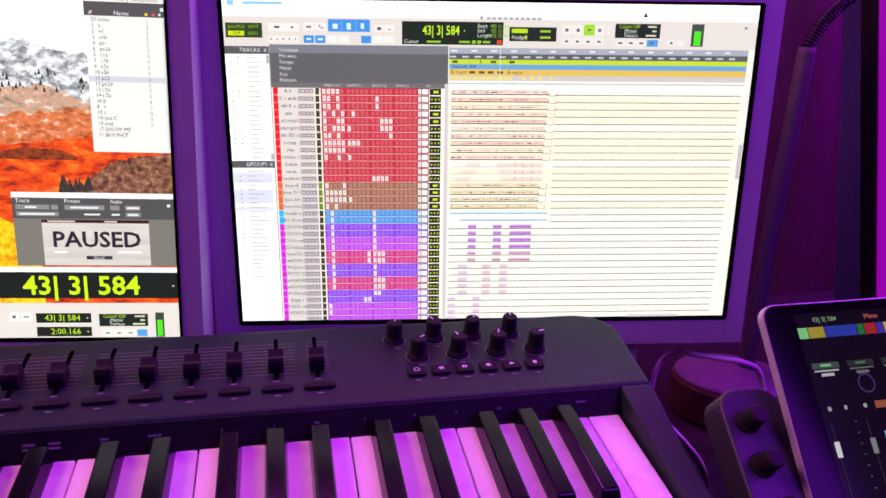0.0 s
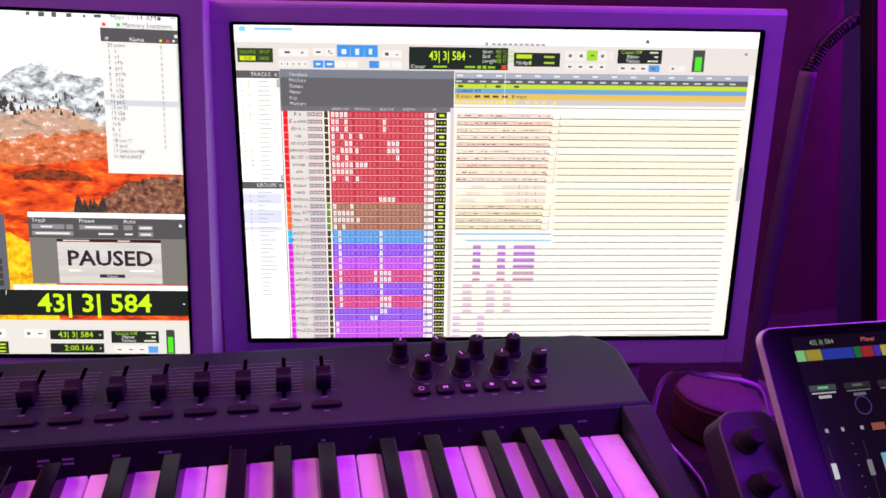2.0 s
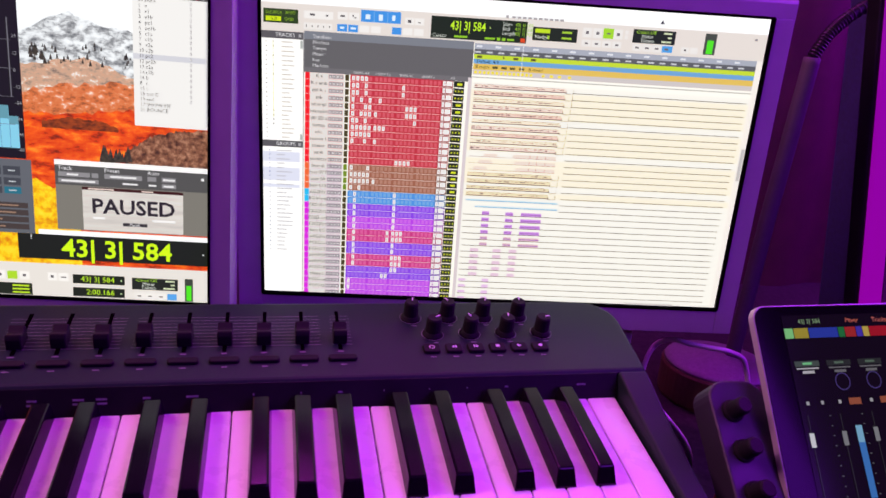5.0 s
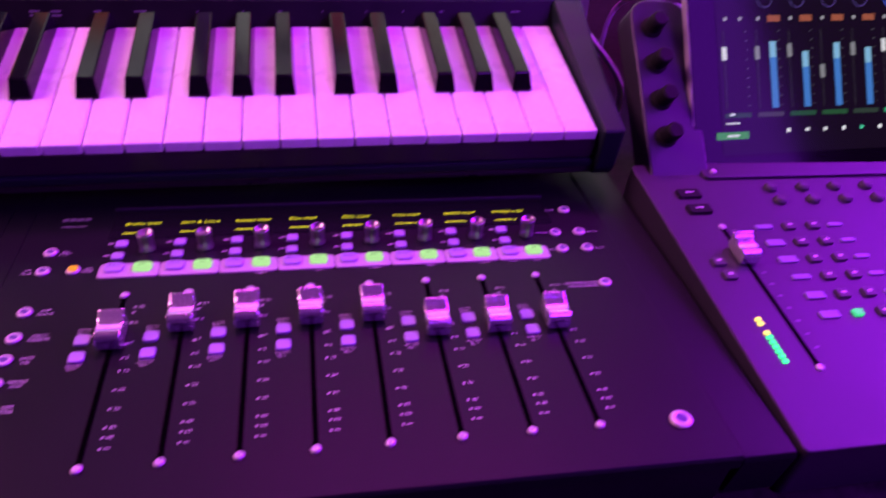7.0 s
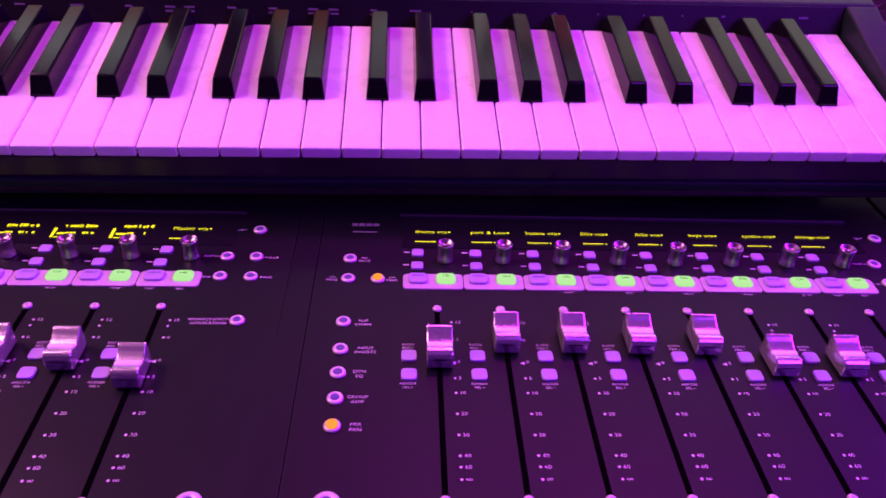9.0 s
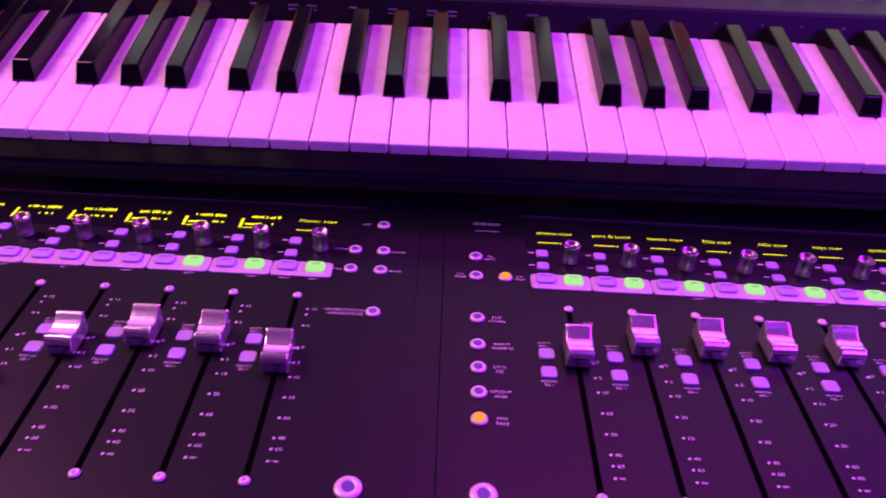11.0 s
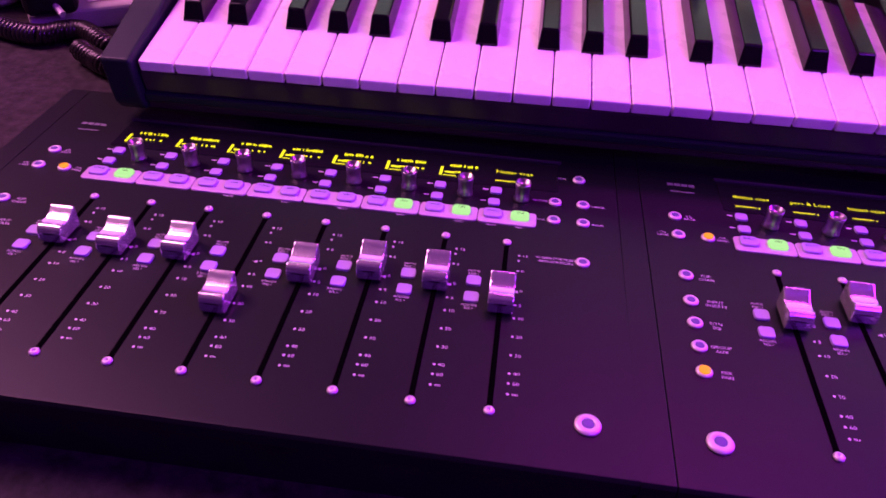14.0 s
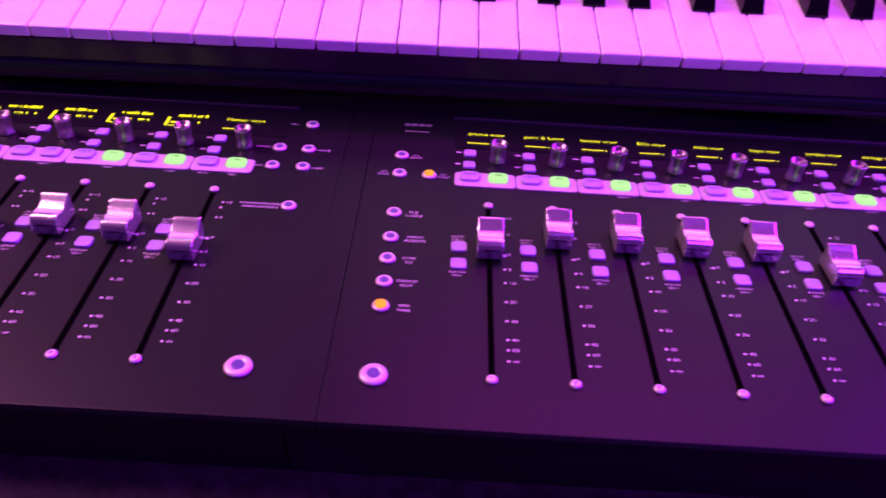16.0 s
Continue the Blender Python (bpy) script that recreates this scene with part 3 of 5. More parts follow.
def dk(x, y, up=0.0):
    """A place on the sloping panel from its plan place."""
    return pose(x, (y + 0.154) / math.cos(radians(SLOPE)), up)


part("flange", side_prism([(-0.082, -0.033), (-0.084, -0.004), (-0.0825, -0.001), (0.18, -0.024), (0.18, -0.060)], 0.6810, 0.7095, 0.0006), PANEL, dock, "dark side flange")
part("panel", prism(rounded(0.7125, 1.062, -0.0842, 0.153, 0.004), -0.036, 0.0, 0.0009, 2), GREYPANEL, dock, "satin grey top panel")
part("skirt", box(0.716, 1.058, -0.080, 0.150, -0.062, -0.034, 0.001), DARK, dock)
BACK = pose(0.002, 0.1480, 0.0055, 45 - SLOPE, 0, 0)
part("upper_panel", prism(rounded(0.7215, 0.7660, -0.024, 0.124, 0.014), -0.022, 0.0006, 0.002, 3), GREYPANEL, dock, "upright grey panel with knobs", at=BACK)
part("rear_support", side_prism([(0.170, -0.058), (0.275, -0.058), (0.275, 0.062), (0.262, 0.062)], 0.835, 1.05, 0.001), DARK, dock)


def dock_knob():
    return lathe([(0.0080, 0), (0.0078, 0.0020), (0.0064, 0.0030), (0.0060, 0.0145), (0.0048, 0.0158)], 20)


for i in range(4):
    k = place("rotary_knob", shared("dock_knob", dock_knob, RUBBER, False), dock, at=BACK @ pose(0.7365, 0.0185 + 0.0277 * i, 0.0006))
part("cradle_plate", prism(rounded(0.7615, 1.045, 0.1335, 0.165, 0.004), 0.0, 0.0022, 0.0008), GREYPANEL, dock, "plate with screws below the tablet")
for sx in (0.7700, 1.036):
    place("screw", shared("screw_head", screw_head, STEEL, True), dock, at=dk(sx, -0.0150, 0.0022))
for x, y in ((0.7414, -0.0376), (0.7418, -0.0541)):
    b = place("wide_button", shared("wide_button", lambda: prism(rounded(-0.0085, 0.0085, -0.0046, 0.0046, 0.002), 0, 0.0022, 0.0008), RUBBER), dock, at=dk(x, y))
    place("mark", shared("wide_mark", lambda: flat([(-0.003, 0.003, -0.0006, 0.0006)]), PRINT), b, at=pose(0, 0, 0.0025))
part("fader_slot", box(0.7483, 0.7511, -0.0360, 0.0810, -0.002, 0.0003), SLOT, dock)
for y in (-0.0720, -0.1890):
    place("screw", shared("screw_head", screw_head, STEEL, True), dock, at=dk(0.7498, y))
cap = place("fader_cap", shared("fader_cap", fader_cap, SATIN), dock, "silver fader cap", at=dk(0.7498, -0.0995, 0.001))
place("glint_line", shared("cap_glint", None, None), cap)
for x, y in ((0.7309, -0.1048), (0.7328, -0.1168)):
    b = place("small_button", shared("dock_button", lambda: prism(rounded(-0.0042, 0.0042, -0.0036, 0.0036, 0.0015), 0, 0.002, 0.0007), DOCKKEY), dock, at=dk(x, y))
    place("mark", shared("dock_mark", lambda: flat([(-0.0016, 0.0016, -0.0008, 0.0008)]), PRINT), b, at=pose(0, 0, 0.0023))
LED_GREEN, LED_YELLOW = glow((0.02, 1.0, 0.25), 2.2), glow((1.0, 0.72, 0.10), 2.2)
for i in range(10):
    m = shared("led_lit_green", lambda: prism(rounded(-0.0016, 0.0016, -0.0012, 0.0012, 0.0005, 2), 0, 0.0008), LED_GREEN) if i > 3 else shared("led_lit_yellow", lambda: prism(rounded(-0.0016, 0.0016, -0.0012, 0.0012, 0.0005, 2), 0, 0.0008), LED_YELLOW)
    if i not in (2,):
        place("level_light", m, dock, "glowing green level light" if i > 3 else "glowing yellow level light", at=dk(0.7323, -0.1525 - 0.0034 * i))
for x in (0.8059, 0.8315, 0.8571, 0.8829, 0.9085, 0.9340, 0.9600):
    for y in (-0.0330, -0.0472):
        place("small_knob", shared("small_knob", lambda: lathe([(0.0046, 0), (0.0044, 0.002), (0.0034, 0.003), (0.0030, 0.0034)], 16), DOCKKEY), dock, at=dk(x, y))
for r in range(6):
    y = -0.0742 - 0.01568 * r
    for x, w, h in ((0.7785, 0.0125, 0.0040 if r in (0, 3) else 0.0058), (0.8312, 0.0105, 0.0034)):
        if not (r == 5 and x > 0.8):
            part("pale_key", prism(rounded(-w / 2, w / 2, -h / 2, h / 2, 0.0012, 3), 0, 0.0012, 0.0004), PALEKEY, dock, at=dk(x, y))
    for x in (0.7971, 0.8149):
        green = r == 5 and x < 0.8
        b = place("lit_button" if green else "small_button", shared("dock_button_lit", lambda: prism(rounded(-0.0032, 0.0032, -0.0026, 0.0026, 0.0012), 0, 0.002, 0.0007), glow((0.06, 0.9, 0.35), 0.9)) if green else shared("dock_button", None, None), dock, "glowing green button" if green else "", at=dk(x, y))
        if not green:
            place("mark", shared("dock_mark", None, None), b, at=pose(0, 0, 0.0023))
part("jog_ring", lathe([(0.0335, 0), (0.0335, 0.0022), (0.0324, 0.0034)], 48), DARK, dock, "black ring round the wheel", at=dk(0.8990, -0.1105))
wheel = part("jog_wheel", lathe([(0.0315, 0.002), (0.0315, 0.0092), (0.0304, 0.0112), (0.0285, 0.0115), (0.0272, 0.0106), (0.0100, 0.0094)], 72), WHEEL, dock, "polished silver jog wheel", at=dk(0.8990, -0.1105))
part("finger_dimple", lathe([(0.0072, 0.0096), (0.0064, 0.0106), (0.004, 0.0100)], 24), WHEEL, wheel, at=pose(-0.015, 0.011, 0))
for x in (0.8168, 0.8435, 0.870, 0.897):
    part("pale_key", prism(rounded(-0.0105, 0.0105, -0.0022, 0.0022, 0.001, 3), 0, 0.0012, 0.0004), PALEKEY, dock, at=dk(x, -0.1800))
    part("soft_key", prism(rounded(-0.0100, 0.0100, -0.0050, 0.0050, 0.002, 3), 0, 0.0022, 0.0008), RUBBER, dock, at=dk(x + 0.002, -0.1900))
for x in (0.800, 0.868):
    part("pale_key", prism(rounded(-0.0070, 0.0070, -0.0022, 0.0022, 0.001, 3), 0, 0.0012, 0.0004), PALEKEY, dock, at=dk(x, -0.2140))
    part("round_knob", lathe([(0.0060, 0), (0.0058, 0.006), (0.0048, 0.0072)], 20), RUBBER, dock, at=dk(x + 0.018, -0.2150))
part("scale_print", flat([(-0.0015 + 0.0065, 0.0015 + 0.0065, -0.0005 - 0.010 * j, 0.0005 - 0.010 * j) for j in range(11)]), DIMPRINT, dock, at=dk(0.7498, -0.076, 0.0004))

# ---- the tablet ----
TABLET = Matrix.Translation((0.7797, 0.0072, 0.8230)) @ Matrix.Rotation(0.0461, 4, "Z") @ Matrix.Rotation(0.9683, 4, "X") @ Matrix.Rotation(-0.0286, 4, "Y") @ Matrix.Scale(0.9388, 4)
tablet = thing("tablet", TABLET, "tablet in a silver frame showing a dark mixer page", "tablet")
part("case", prism(rounded(-0.0262, 0.2475, -0.0365, 0.1605, 0.0105, 6), -0.0062, -0.0008, 0.0, 2), ALU, tablet, "silver metal back")
part("rim", prism(rounded(-0.0262, 0.2475, -0.0365, 0.1605, 0.0105, 6), -0.0008, 0.0, 0.0006, 2), ALU, tablet, "silver metal edge")
part("glass", prism(rounded(-0.0252, 0.2465, -0.0355, 0.1595, 0.0098, 6), 0.0, 0.0005, 0.0002), TABLETGLASS, tablet, "black glass front")
page = part("page", flat([(-0.0030, 0.2205, -0.0150, 0.1525)]), glow(srgb(24, 16, 27), 0.6, 1), tablet, "dark mixer page", at=pose(0, 0, 0.0008))


def lit(name, rects, colour, level=0.0002, strength=1.0, parent=None, label=""):
    return part(name, flat(rects), glow(colour, strength, 1), parent or page, label, at=pose(0, 0, level))


# overview strip of coloured blocks
x = -0.0030
for w, c in ((0.008, (150, 230, 150)), (0.013, (190, 170, 60)), (0.026, (50, 70, 190)), (0.006, (40, 130, 70)), (0.010, (190, 50, 50)), (0.006, (80, 60, 200)), (0.006, (220, 190, 90)), (0.022, (190, 30, 45)), (0.006, (70, 100, 190)), (0.034, (110, 40, 190)), (0.011, (70, 30, 200)), (0.010, (180, 170, 50)), (0.038, (70, 160, 50)), (0.040, (60, 80, 50)), (0.020, (50, 60, 190)), (0.010, (60, 150, 60))):
    if x < 0.2190:
        lit("track_block", [(x, min(x + w, 0.2205) - 0.0006, 0.1350, 0.1426)], srgb(*c), strength=0.72)
    x += w
part("page_writing", text_bm("Mixer", 0.0050, 0.058, 0.1475, 0, "CENTER", text_bm("Tracks", 0.0050, 0.083, 0.1475)), glow(srgb(230, 120, 60), 0.8), page, at=pose(0, 0, 0.0002))
part("page_writing", text_bm("43| 3| 584", 0.0048, 0.020, 0.1475), glow(srgb(150, 190, 120), 0.8), page, at=pose(0, 0, 0.0002))
lit("page_bars", [(0.108 + 0.025 * j, 0.122 + 0.025 * j, 0.1465, 0.1485) for j in range(4)], srgb(150, 140, 150), strength=0.6)
for s in range(8):
    cx = 0.0105 + 0.0275 * s
    bright = s in (0, 5, 6, 7)
    lit("channel_name", [(cx - 0.0105, cx + 0.0105, 0.1140, 0.1180)], srgb(70, 80, 74) if bright else srgb(44, 46, 46))
    lit("channel_name_text", [(cx - 0.004, cx + 0.004, 0.1153, 0.1169)], srgb(120, 200, 140) if bright else srgb(90, 110, 95), 0.0004)
    lit("group_bar", [(cx - 0.0095, cx + 0.0095, 0.1120, 0.1130), (cx - 0.005, cx + 0.005, 0.1088, 0.1108)], srgb(190, 186, 192) if bright else srgb(110, 108, 112))
    if s:
        part("pan_ring", ring(0.0056, 0.0066, 0), glow(srgb(60, 110, 230) if s in (5, 6) else srgb(50, 56, 90), 0.8), page, at=pose(cx, 0.1020, 0.0003))
    if s in (1, 2, 3, 4):
        lit("mute_key", [(cx + 0.0015, cx + 0.0120, 0.0850, 0.0898)], srgb(200, 110, 80), 0.0003, 0.55)
    lit("key_letters", [(cx - 0.0075, cx - 0.0050, 0.0862, 0.0888)] + ([] if s in (1, 2, 3, 4) else [(cx + 0.005, cx + 0.0072, 0.0862, 0.0888)]), srgb(170, 168, 172))
    fy = (0.052, 0.052, 0.0535, 0.037, 0.0535, 0.056, 0.057, 0.053)[s]
    lit("fader_thumb", [(cx - 0.0105, cx - 0.0065, fy + 0.0045, fy + 0.0145)], srgb(214, 214, 218) if bright else srgb(130, 130, 134), 0.0004)
    lit("fader_track", [(cx - 0.0088, cx - 0.0082, 0.0195, 0.0790)], srgb(52, 50, 54), 0.0003)
    lit("fader_ticks", [(cx + 0.0095, cx + 0.0110, 0.0215 + 0.0070 * j, 0.0222 + 0.0070 * j) for j in range(9)], srgb(96, 96, 100), 0.0003)
    top = (0, 0.060, 0.052, 0.058, 0.054, 0.062, 0.058, 0)[s]
    if top:
        lit("meter", [(cx + 0.002, cx + 0.0075, 0.0195, top - 0.002)], srgb(70, 132, 214), 0.0003, 0.8)
        lit("meter_top", [(cx + 0.002, cx + 0.0075, top - 0.002, top + 0.010)], srgb(140, 196, 232), 0.0003, 0.8)
    tag = ((30, 60, 36), (60, 58, 62), (30, 74, 44), (34, 80, 44), (44, 60, 48), (50, 170, 110), (60, 58, 62), (170, 150, 40))[s]
    lit("track_tag", [(cx - 0.0105, cx + 0.0115, 0.0130, 0.0165)], srgb(*tag))
for i, (kx, c) in enumerate(((0.0525, (230, 230, 232)), (0.0685, (230, 230, 232)), (0.0845, (230, 230, 232)), (0.1005, (230, 230, 232)), (0.1165, (60, 210, 150)), (0.1325, (240, 240, 240)), (0.1485, (40, 180, 120)))):
    bm = icon(("stop", "rewind", "forward", "stop", "play", "record", "loop")[i])
    part("transport_icon", bm, glow(srgb(*c)), page, at=pose(kx, 0.0020, 0.0004))
lit("read_key", [(-0.0080, 0.0190, -0.0032, 0.0023)], srgb(60, 140, 60))
lit("read_mark", [(0.001, 0.011, -0.0014, 0.0002), (0.000, 0.012, 0.0082, 0.0094), (0.004, 0.008, 0.0145, 0.0163)], srgb(210, 214, 210), 0.0004)

# ---- the monitors ----
SW, SH = 0.4522, 0.2831


def monitor(name, m, label, wide=SW, low=0.0):
    """m: the pose of the lower right corner of the standard screen area; the screen is wide across and reaches low below that; the screen lies in the local x-z plane, seen from -y."""
    mon = thing(name, m, label, "monitor", "monitors on the desk")
    bl, br, bt, bb = 0.0225, 0.0185, 0.0185, 0.0255
    x0, z0 = -wide, -low
    fx0, fx1, fz0, fz1 = x0 - bl, br, z0 - bb, SH + bt
    rim = [(-0.004, SH), (-0.004, fz1 - 0.0055), (-0.0034, fz1 - 0.0030), (-0.0018, fz1 - 0.0010), (0.0012, fz1), (0.024, fz1), (0.024, SH)]
    part("bezel", side_prism(rim, fx0, fx1), ALU, mon, "grey aluminium bezel")
    for r in ((fx0, x0, fz0, SH - 0.0001), (0, fx1, fz0, SH - 0.0001), (x0, 0, fz0, z0)):
        part("bezel", box(r[0], r[1], -0.004, 0.024, r[2], r[3], 0.0006), ALU, mon, "grey aluminium bezel")
    part("back_cover", box(fx0, fx1, 0.0242, 0.040, fz0, fz1, 0.002), ALU, mon)
    for r in ((x0 - 0.0012, x0 + 0.0012, z0, SH), (-0.0012, 0.0012, z0, SH), (x0, 0, SH - 0.0012, SH + 0.0012), (x0, 0, z0 - 0.0012, z0 + 0.0012)):
        part("screen_seal", box(r[0], r[1], -0.0046, 0.004, r[2], r[3], 0.0003), SLOT, mon)
    part("panel", box(x0, 0, 0.0015, 0.020, z0, SH), SCREENGLASS, mon)
    bb += low
    drop = (m.translation.z - DESK_Z) / MON_SCALE - bb
    for lx in (-SW * 0.80, -SW * 0.20):
        part("foot", box(lx - 0.012, lx + 0.012, 0.006, 0.022, -bb - drop - 0.004, -bb + 0.002, 0.002), ALU, mon)
        part("foot_plate", box(lx - 0.012, lx + 0.012, -0.03, 0.13, -bb - drop - 0.002, -bb - drop + 0.006, 0.001), ALU, mon)
    return mon


MON_SCALE = 0.9526
MON1 = Matrix.Translation((0.8433, 0.2665, 0.8760)) @ Matrix.Rotation(-0.1472, 4, "Z") @ Matrix.Rotation(0.0466, 4, "X") @ Matrix.Rotation(-0.0195, 4, "Y") @ Matrix.Scale(MON_SCALE, 4)
mon_main = monitor("monitor", MON1, "wide monitor in an aluminium frame showing an editing session")
TURN2 = Matrix.Rotation(-0.1051, 4, "Z") @ Matrix.Rotation(-0.0069, 4, "X") @ Matrix.Rotation(0.0048, 4, "Y") @ Matrix.Scale(MON_SCALE, 4)
MON2 = Matrix.Translation(Vector((0.3742, 0.2950, 1.1391)) - TURN2.to_3x3() @ Vector((0, 0, SH))) @ TURN2
mon_side = monitor("monitor", MON2, "second aluminium monitor showing a mountain desktop picture", 0.4522, 0.0)


def sheet(layer):
    """The pose of a layer of the glowing picture; x right from the standard screen's left edge, y up from its lower edge."""
    return pose(-SW, 0.0012 - 0.0003 * layer, 0, 90, 0, 0)


SHIFT = [0.0, 0.0]
GAIN = [1.42]


def quads_of(rects):
    rects = [(a + SHIFT[0], b + SHIFT[0], c + SHIFT[1], d + SHIFT[1]) for a, b, c, d in rects]
    return [(a * SW, b * SW, (1 - d) * SH, (1 - c) * SH) for a, b, c, d in rects]


def ui(mon, name, rects, colour, layer=0, strength=1.0, label=""):
    """Flat lit areas on a monitor: (left, right, top, bottom) as shares of the screen."""
    if 1 < len(rects) <= 8:
        return [part(name, flat(quads_of([r])), glow(colour, strength * GAIN[0]), mon, label, at=sheet(layer)) for r in rects]
    ob = part(name, flat(quads_of(rects)), glow(colour, strength * GAIN[0]), mon, label, at=sheet(layer))
    return tagged(ob, kind="stuff") if len(rects) > 8 else ob


def ui_text(mon, words, s, t, size, colour, layer=4, align="LEFT", squash=1.0, strength=1.0, bold=0.0, wide=0.0):
    return part("screen_writing", text_bm(words, size, (s + SHIFT[0]) * SW, (1 - t - SHIFT[1]) * SH, 0, align, None, squash, bold, wide), glow(colour, strength * GAIN[0]), mon, at=sheet(layer))


def bars(rnd, s0, s1, t0, t1, n, wmin, wmax, h):
    """Unreadable small writing as short bars in n rows."""
    out = []
    for i in range(n):
        t = t0 + (t1 - t0) * (i + 0.5) / n
        out.append((s0, min(s1, s0 + rnd.uniform(wmin, wmax)), t - h / 2, t + h / 2))
    return out


def session_window(mon):
    rnd = random.Random(5)
    A = mon
    WHITE, PALE, GREY, DGREY = srgb(255, 253, 248), srgb(214, 206, 202), srgb(150, 148, 150), srgb(84, 82, 84)
    ui(A, "session_window", [(0, 1, 0, 1)], srgb(253, 248, 236), 0, 1.05, "pale editing window")
    ui(A, "menu_bar", [(0, 1, 0, 0.052)], srgb(255, 255, 255), 1, 1.1)
    ui(A, "menu_marks", [(0.012, 0.024, 0.008, 0.022), (0.04, 0.11, 0.011, 0.019)], srgb(150, 205, 240), 2)
    ui_text(A, "\u25b2", 0.775, 0.036, 0.0048, srgb(60, 60, 70), 2)
    ui(A, "tool_bar", [(0, 1, 0.052, 0.136)], srgb(228, 219, 212), 1)
    ui(A, "title_marks", [(0.470, 0.476, 0.044, 0.054)] + [(0.482 + 0.0105 * j, 0.490 + 0.0105 * j, 0.046, 0.053) for j in range(10)], srgb(170, 166, 168), 2)
    # mode box
    ui(A, "mode_box", [(0.0067, 0.0724, 0.0702, 0.1114)], srgb(48, 66, 30), 2)
    ui(A, "slip_key", [(0.011, 0.040, 0.0925, 0.1060)], srgb(205, 225, 20), 3)
    ui_text(A, "SHUFFLE", 0.011, 0.082, 0.0036, srgb(140, 180, 40), 3)
    ui_text(A, "SPOT", 0.048, 0.081, 0.0036, srgb(140, 180, 40), 3)
    ui_text(A, "SLIP", 0.020, 0.0995, 0.0036, srgb(60, 80, 10), 5)
    ui_text(A, "GRID", 0.046, 0.0995, 0.0036, srgb(140, 180, 40), 3)
    # tool keys
    ui(A, "tool_keys", [(0.0833, 0.1384, 0.0705, 0.0931), (0.147, 0.166, 0.068, 0.0897), (0.1685, 0.188, 0.068, 0.0897), (0.276, 0.2935, 0.072, 0.0919), (0.295, 0.3125, 0.072, 0.0919)]
       + [(0.0833 + 0.0110 * j, 0.0925 + 0.0110 * j, 0.1055, 0.1239) for j in range(5)] + [(0.1890, 0.2080, 0.1035, 0.1240), (0.2110, 0.2296, 0.1035, 0.1240), (0.2725, 0.2910, 0.1030, 0.1238), (0.2940, 0.3124, 0.1030, 0.1238)], srgb(240, 236, 232), 2)
    ui(A, "tool_marks", [(0.094, 0.104, 0.078, 0.084), (0.1245, 0.129, 0.079, 0.084), (0.152, 0.161, 0.077, 0.082), (0.175, 0.178, 0.074, 0.080), (0.178, 0.183, 0.081, 0.084), (0.281, 0.288, 0.078, 0.087), (0.301, 0.306, 0.083, 0.086)] + [(0.0868 + 0.0110 * j, 0.0888 + 0.0110 * j, 0.1115, 0.1180) for j in range(5)], srgb(90, 86, 88), 3)
    ui(A, "blue_keys", [(0.1915, 0.2677, 0.0575, 0.0922), (0.1466, 0.1655, 0.1035, 0.1250), (0.1675, 0.1860, 0.1035, 0.1250), (0.2514, 0.2697, 0.1030, 0.1240)], srgb(66, 146, 226), 2)
    ui(A, "blue_key_edges", [(0.2160, 0.2168, 0.060, 0.092), (0.2420, 0.2428, 0.060, 0.092)], srgb(150, 200, 250), 3)
    ui(A, "blue_marks", [(0.200, 0.209, 0.070, 0.084), (0.2255, 0.233, 0.068, 0.086), (0.251, 0.257, 0.068, 0.084), (0.152, 0.160, 0.111, 0.117), (0.172, 0.182, 0.111, 0.117)], srgb(226, 240, 252), 3)
    # main counter
    ui(A, "counter_box", [(0.3263, 0.5140, 0.0604, 0.1259)], srgb(30, 42, 24), 2)
    ui_text(A, "43| 3| 584", 0.364, 0.0865, 0.0105, srgb(196, 240, 40), 3, bold=0.012, wide=0.031)
    ui_text(A, "\u25be", 0.4395, 0.087, 0.0050, srgb(200, 230, 120), 3)
    for words, t in (("Start", 0.072), ("End", 0.0855), ("Length", 0.099)):
        ui_text(A, words, 0.4655, t, 0.0043, srgb(220, 226, 214), 3, "LEFT")
        ui_text(A, "43| 1| 000", 0.4880 + 0.002, t, 0.0040, srgb(150, 200, 40), 3)
    ui_text(A, "Cursor", 0.330, 0.1175, 0.0042, srgb(220, 226, 214), 3)
    ui(A, "counter_marks", [(0.372, 0.398, 0.1145, 0.1205), (0.432, 0.452, 0.1145, 0.1205), (0.456, 0.463, 0.113, 0.122), (0.466, 0.473, 0.113, 0.122), (0.476, 0.490, 0.1145, 0.1205)], srgb(140, 196, 40), 3)
    ui(A, "record_mark", [(0.5025, 0.5115, 0.111, 0.1235)], srgb(214, 76, 30), 3)
    # grid and nudge box
    ui(A, "grid_box", [(0.5255, 0.6138, 0.0734, 0.1140)], srgb(34, 44, 28), 2)
    ui(A, "grid_marks", [(0.530, 0.5595, 0.0785, 0.0905)], srgb(190, 220, 30), 3)
    ui(A, "grid_marks", [(0.583, 0.603, 0.082, 0.088), (0.583, 0.603, 0.0995, 0.1055), (0.5545, 0.5590, 0.097, 0.108)], srgb(160, 200, 50), 3)
    ui_text(A, "Nudge", 0.5300, 0.1030, 0.0043, srgb(220, 226, 214), 3)
    # transport
    ui(A, "transport_keys", [(0.6245 + 0.0205 * j, 0.6420 + 0.0205 * j, 0.0660, 0.0945) for j in (0, 1, 3)] + [(0.6245 + 0.0205 * j, 0.6420 + 0.0205 * j, 0.1030, 0.1221) for j in range(4)] + [(0.709, 0.715, 0.067, 0.078), (0.709, 0.715, 0.082, 0.093)], srgb(236, 232, 228), 2)
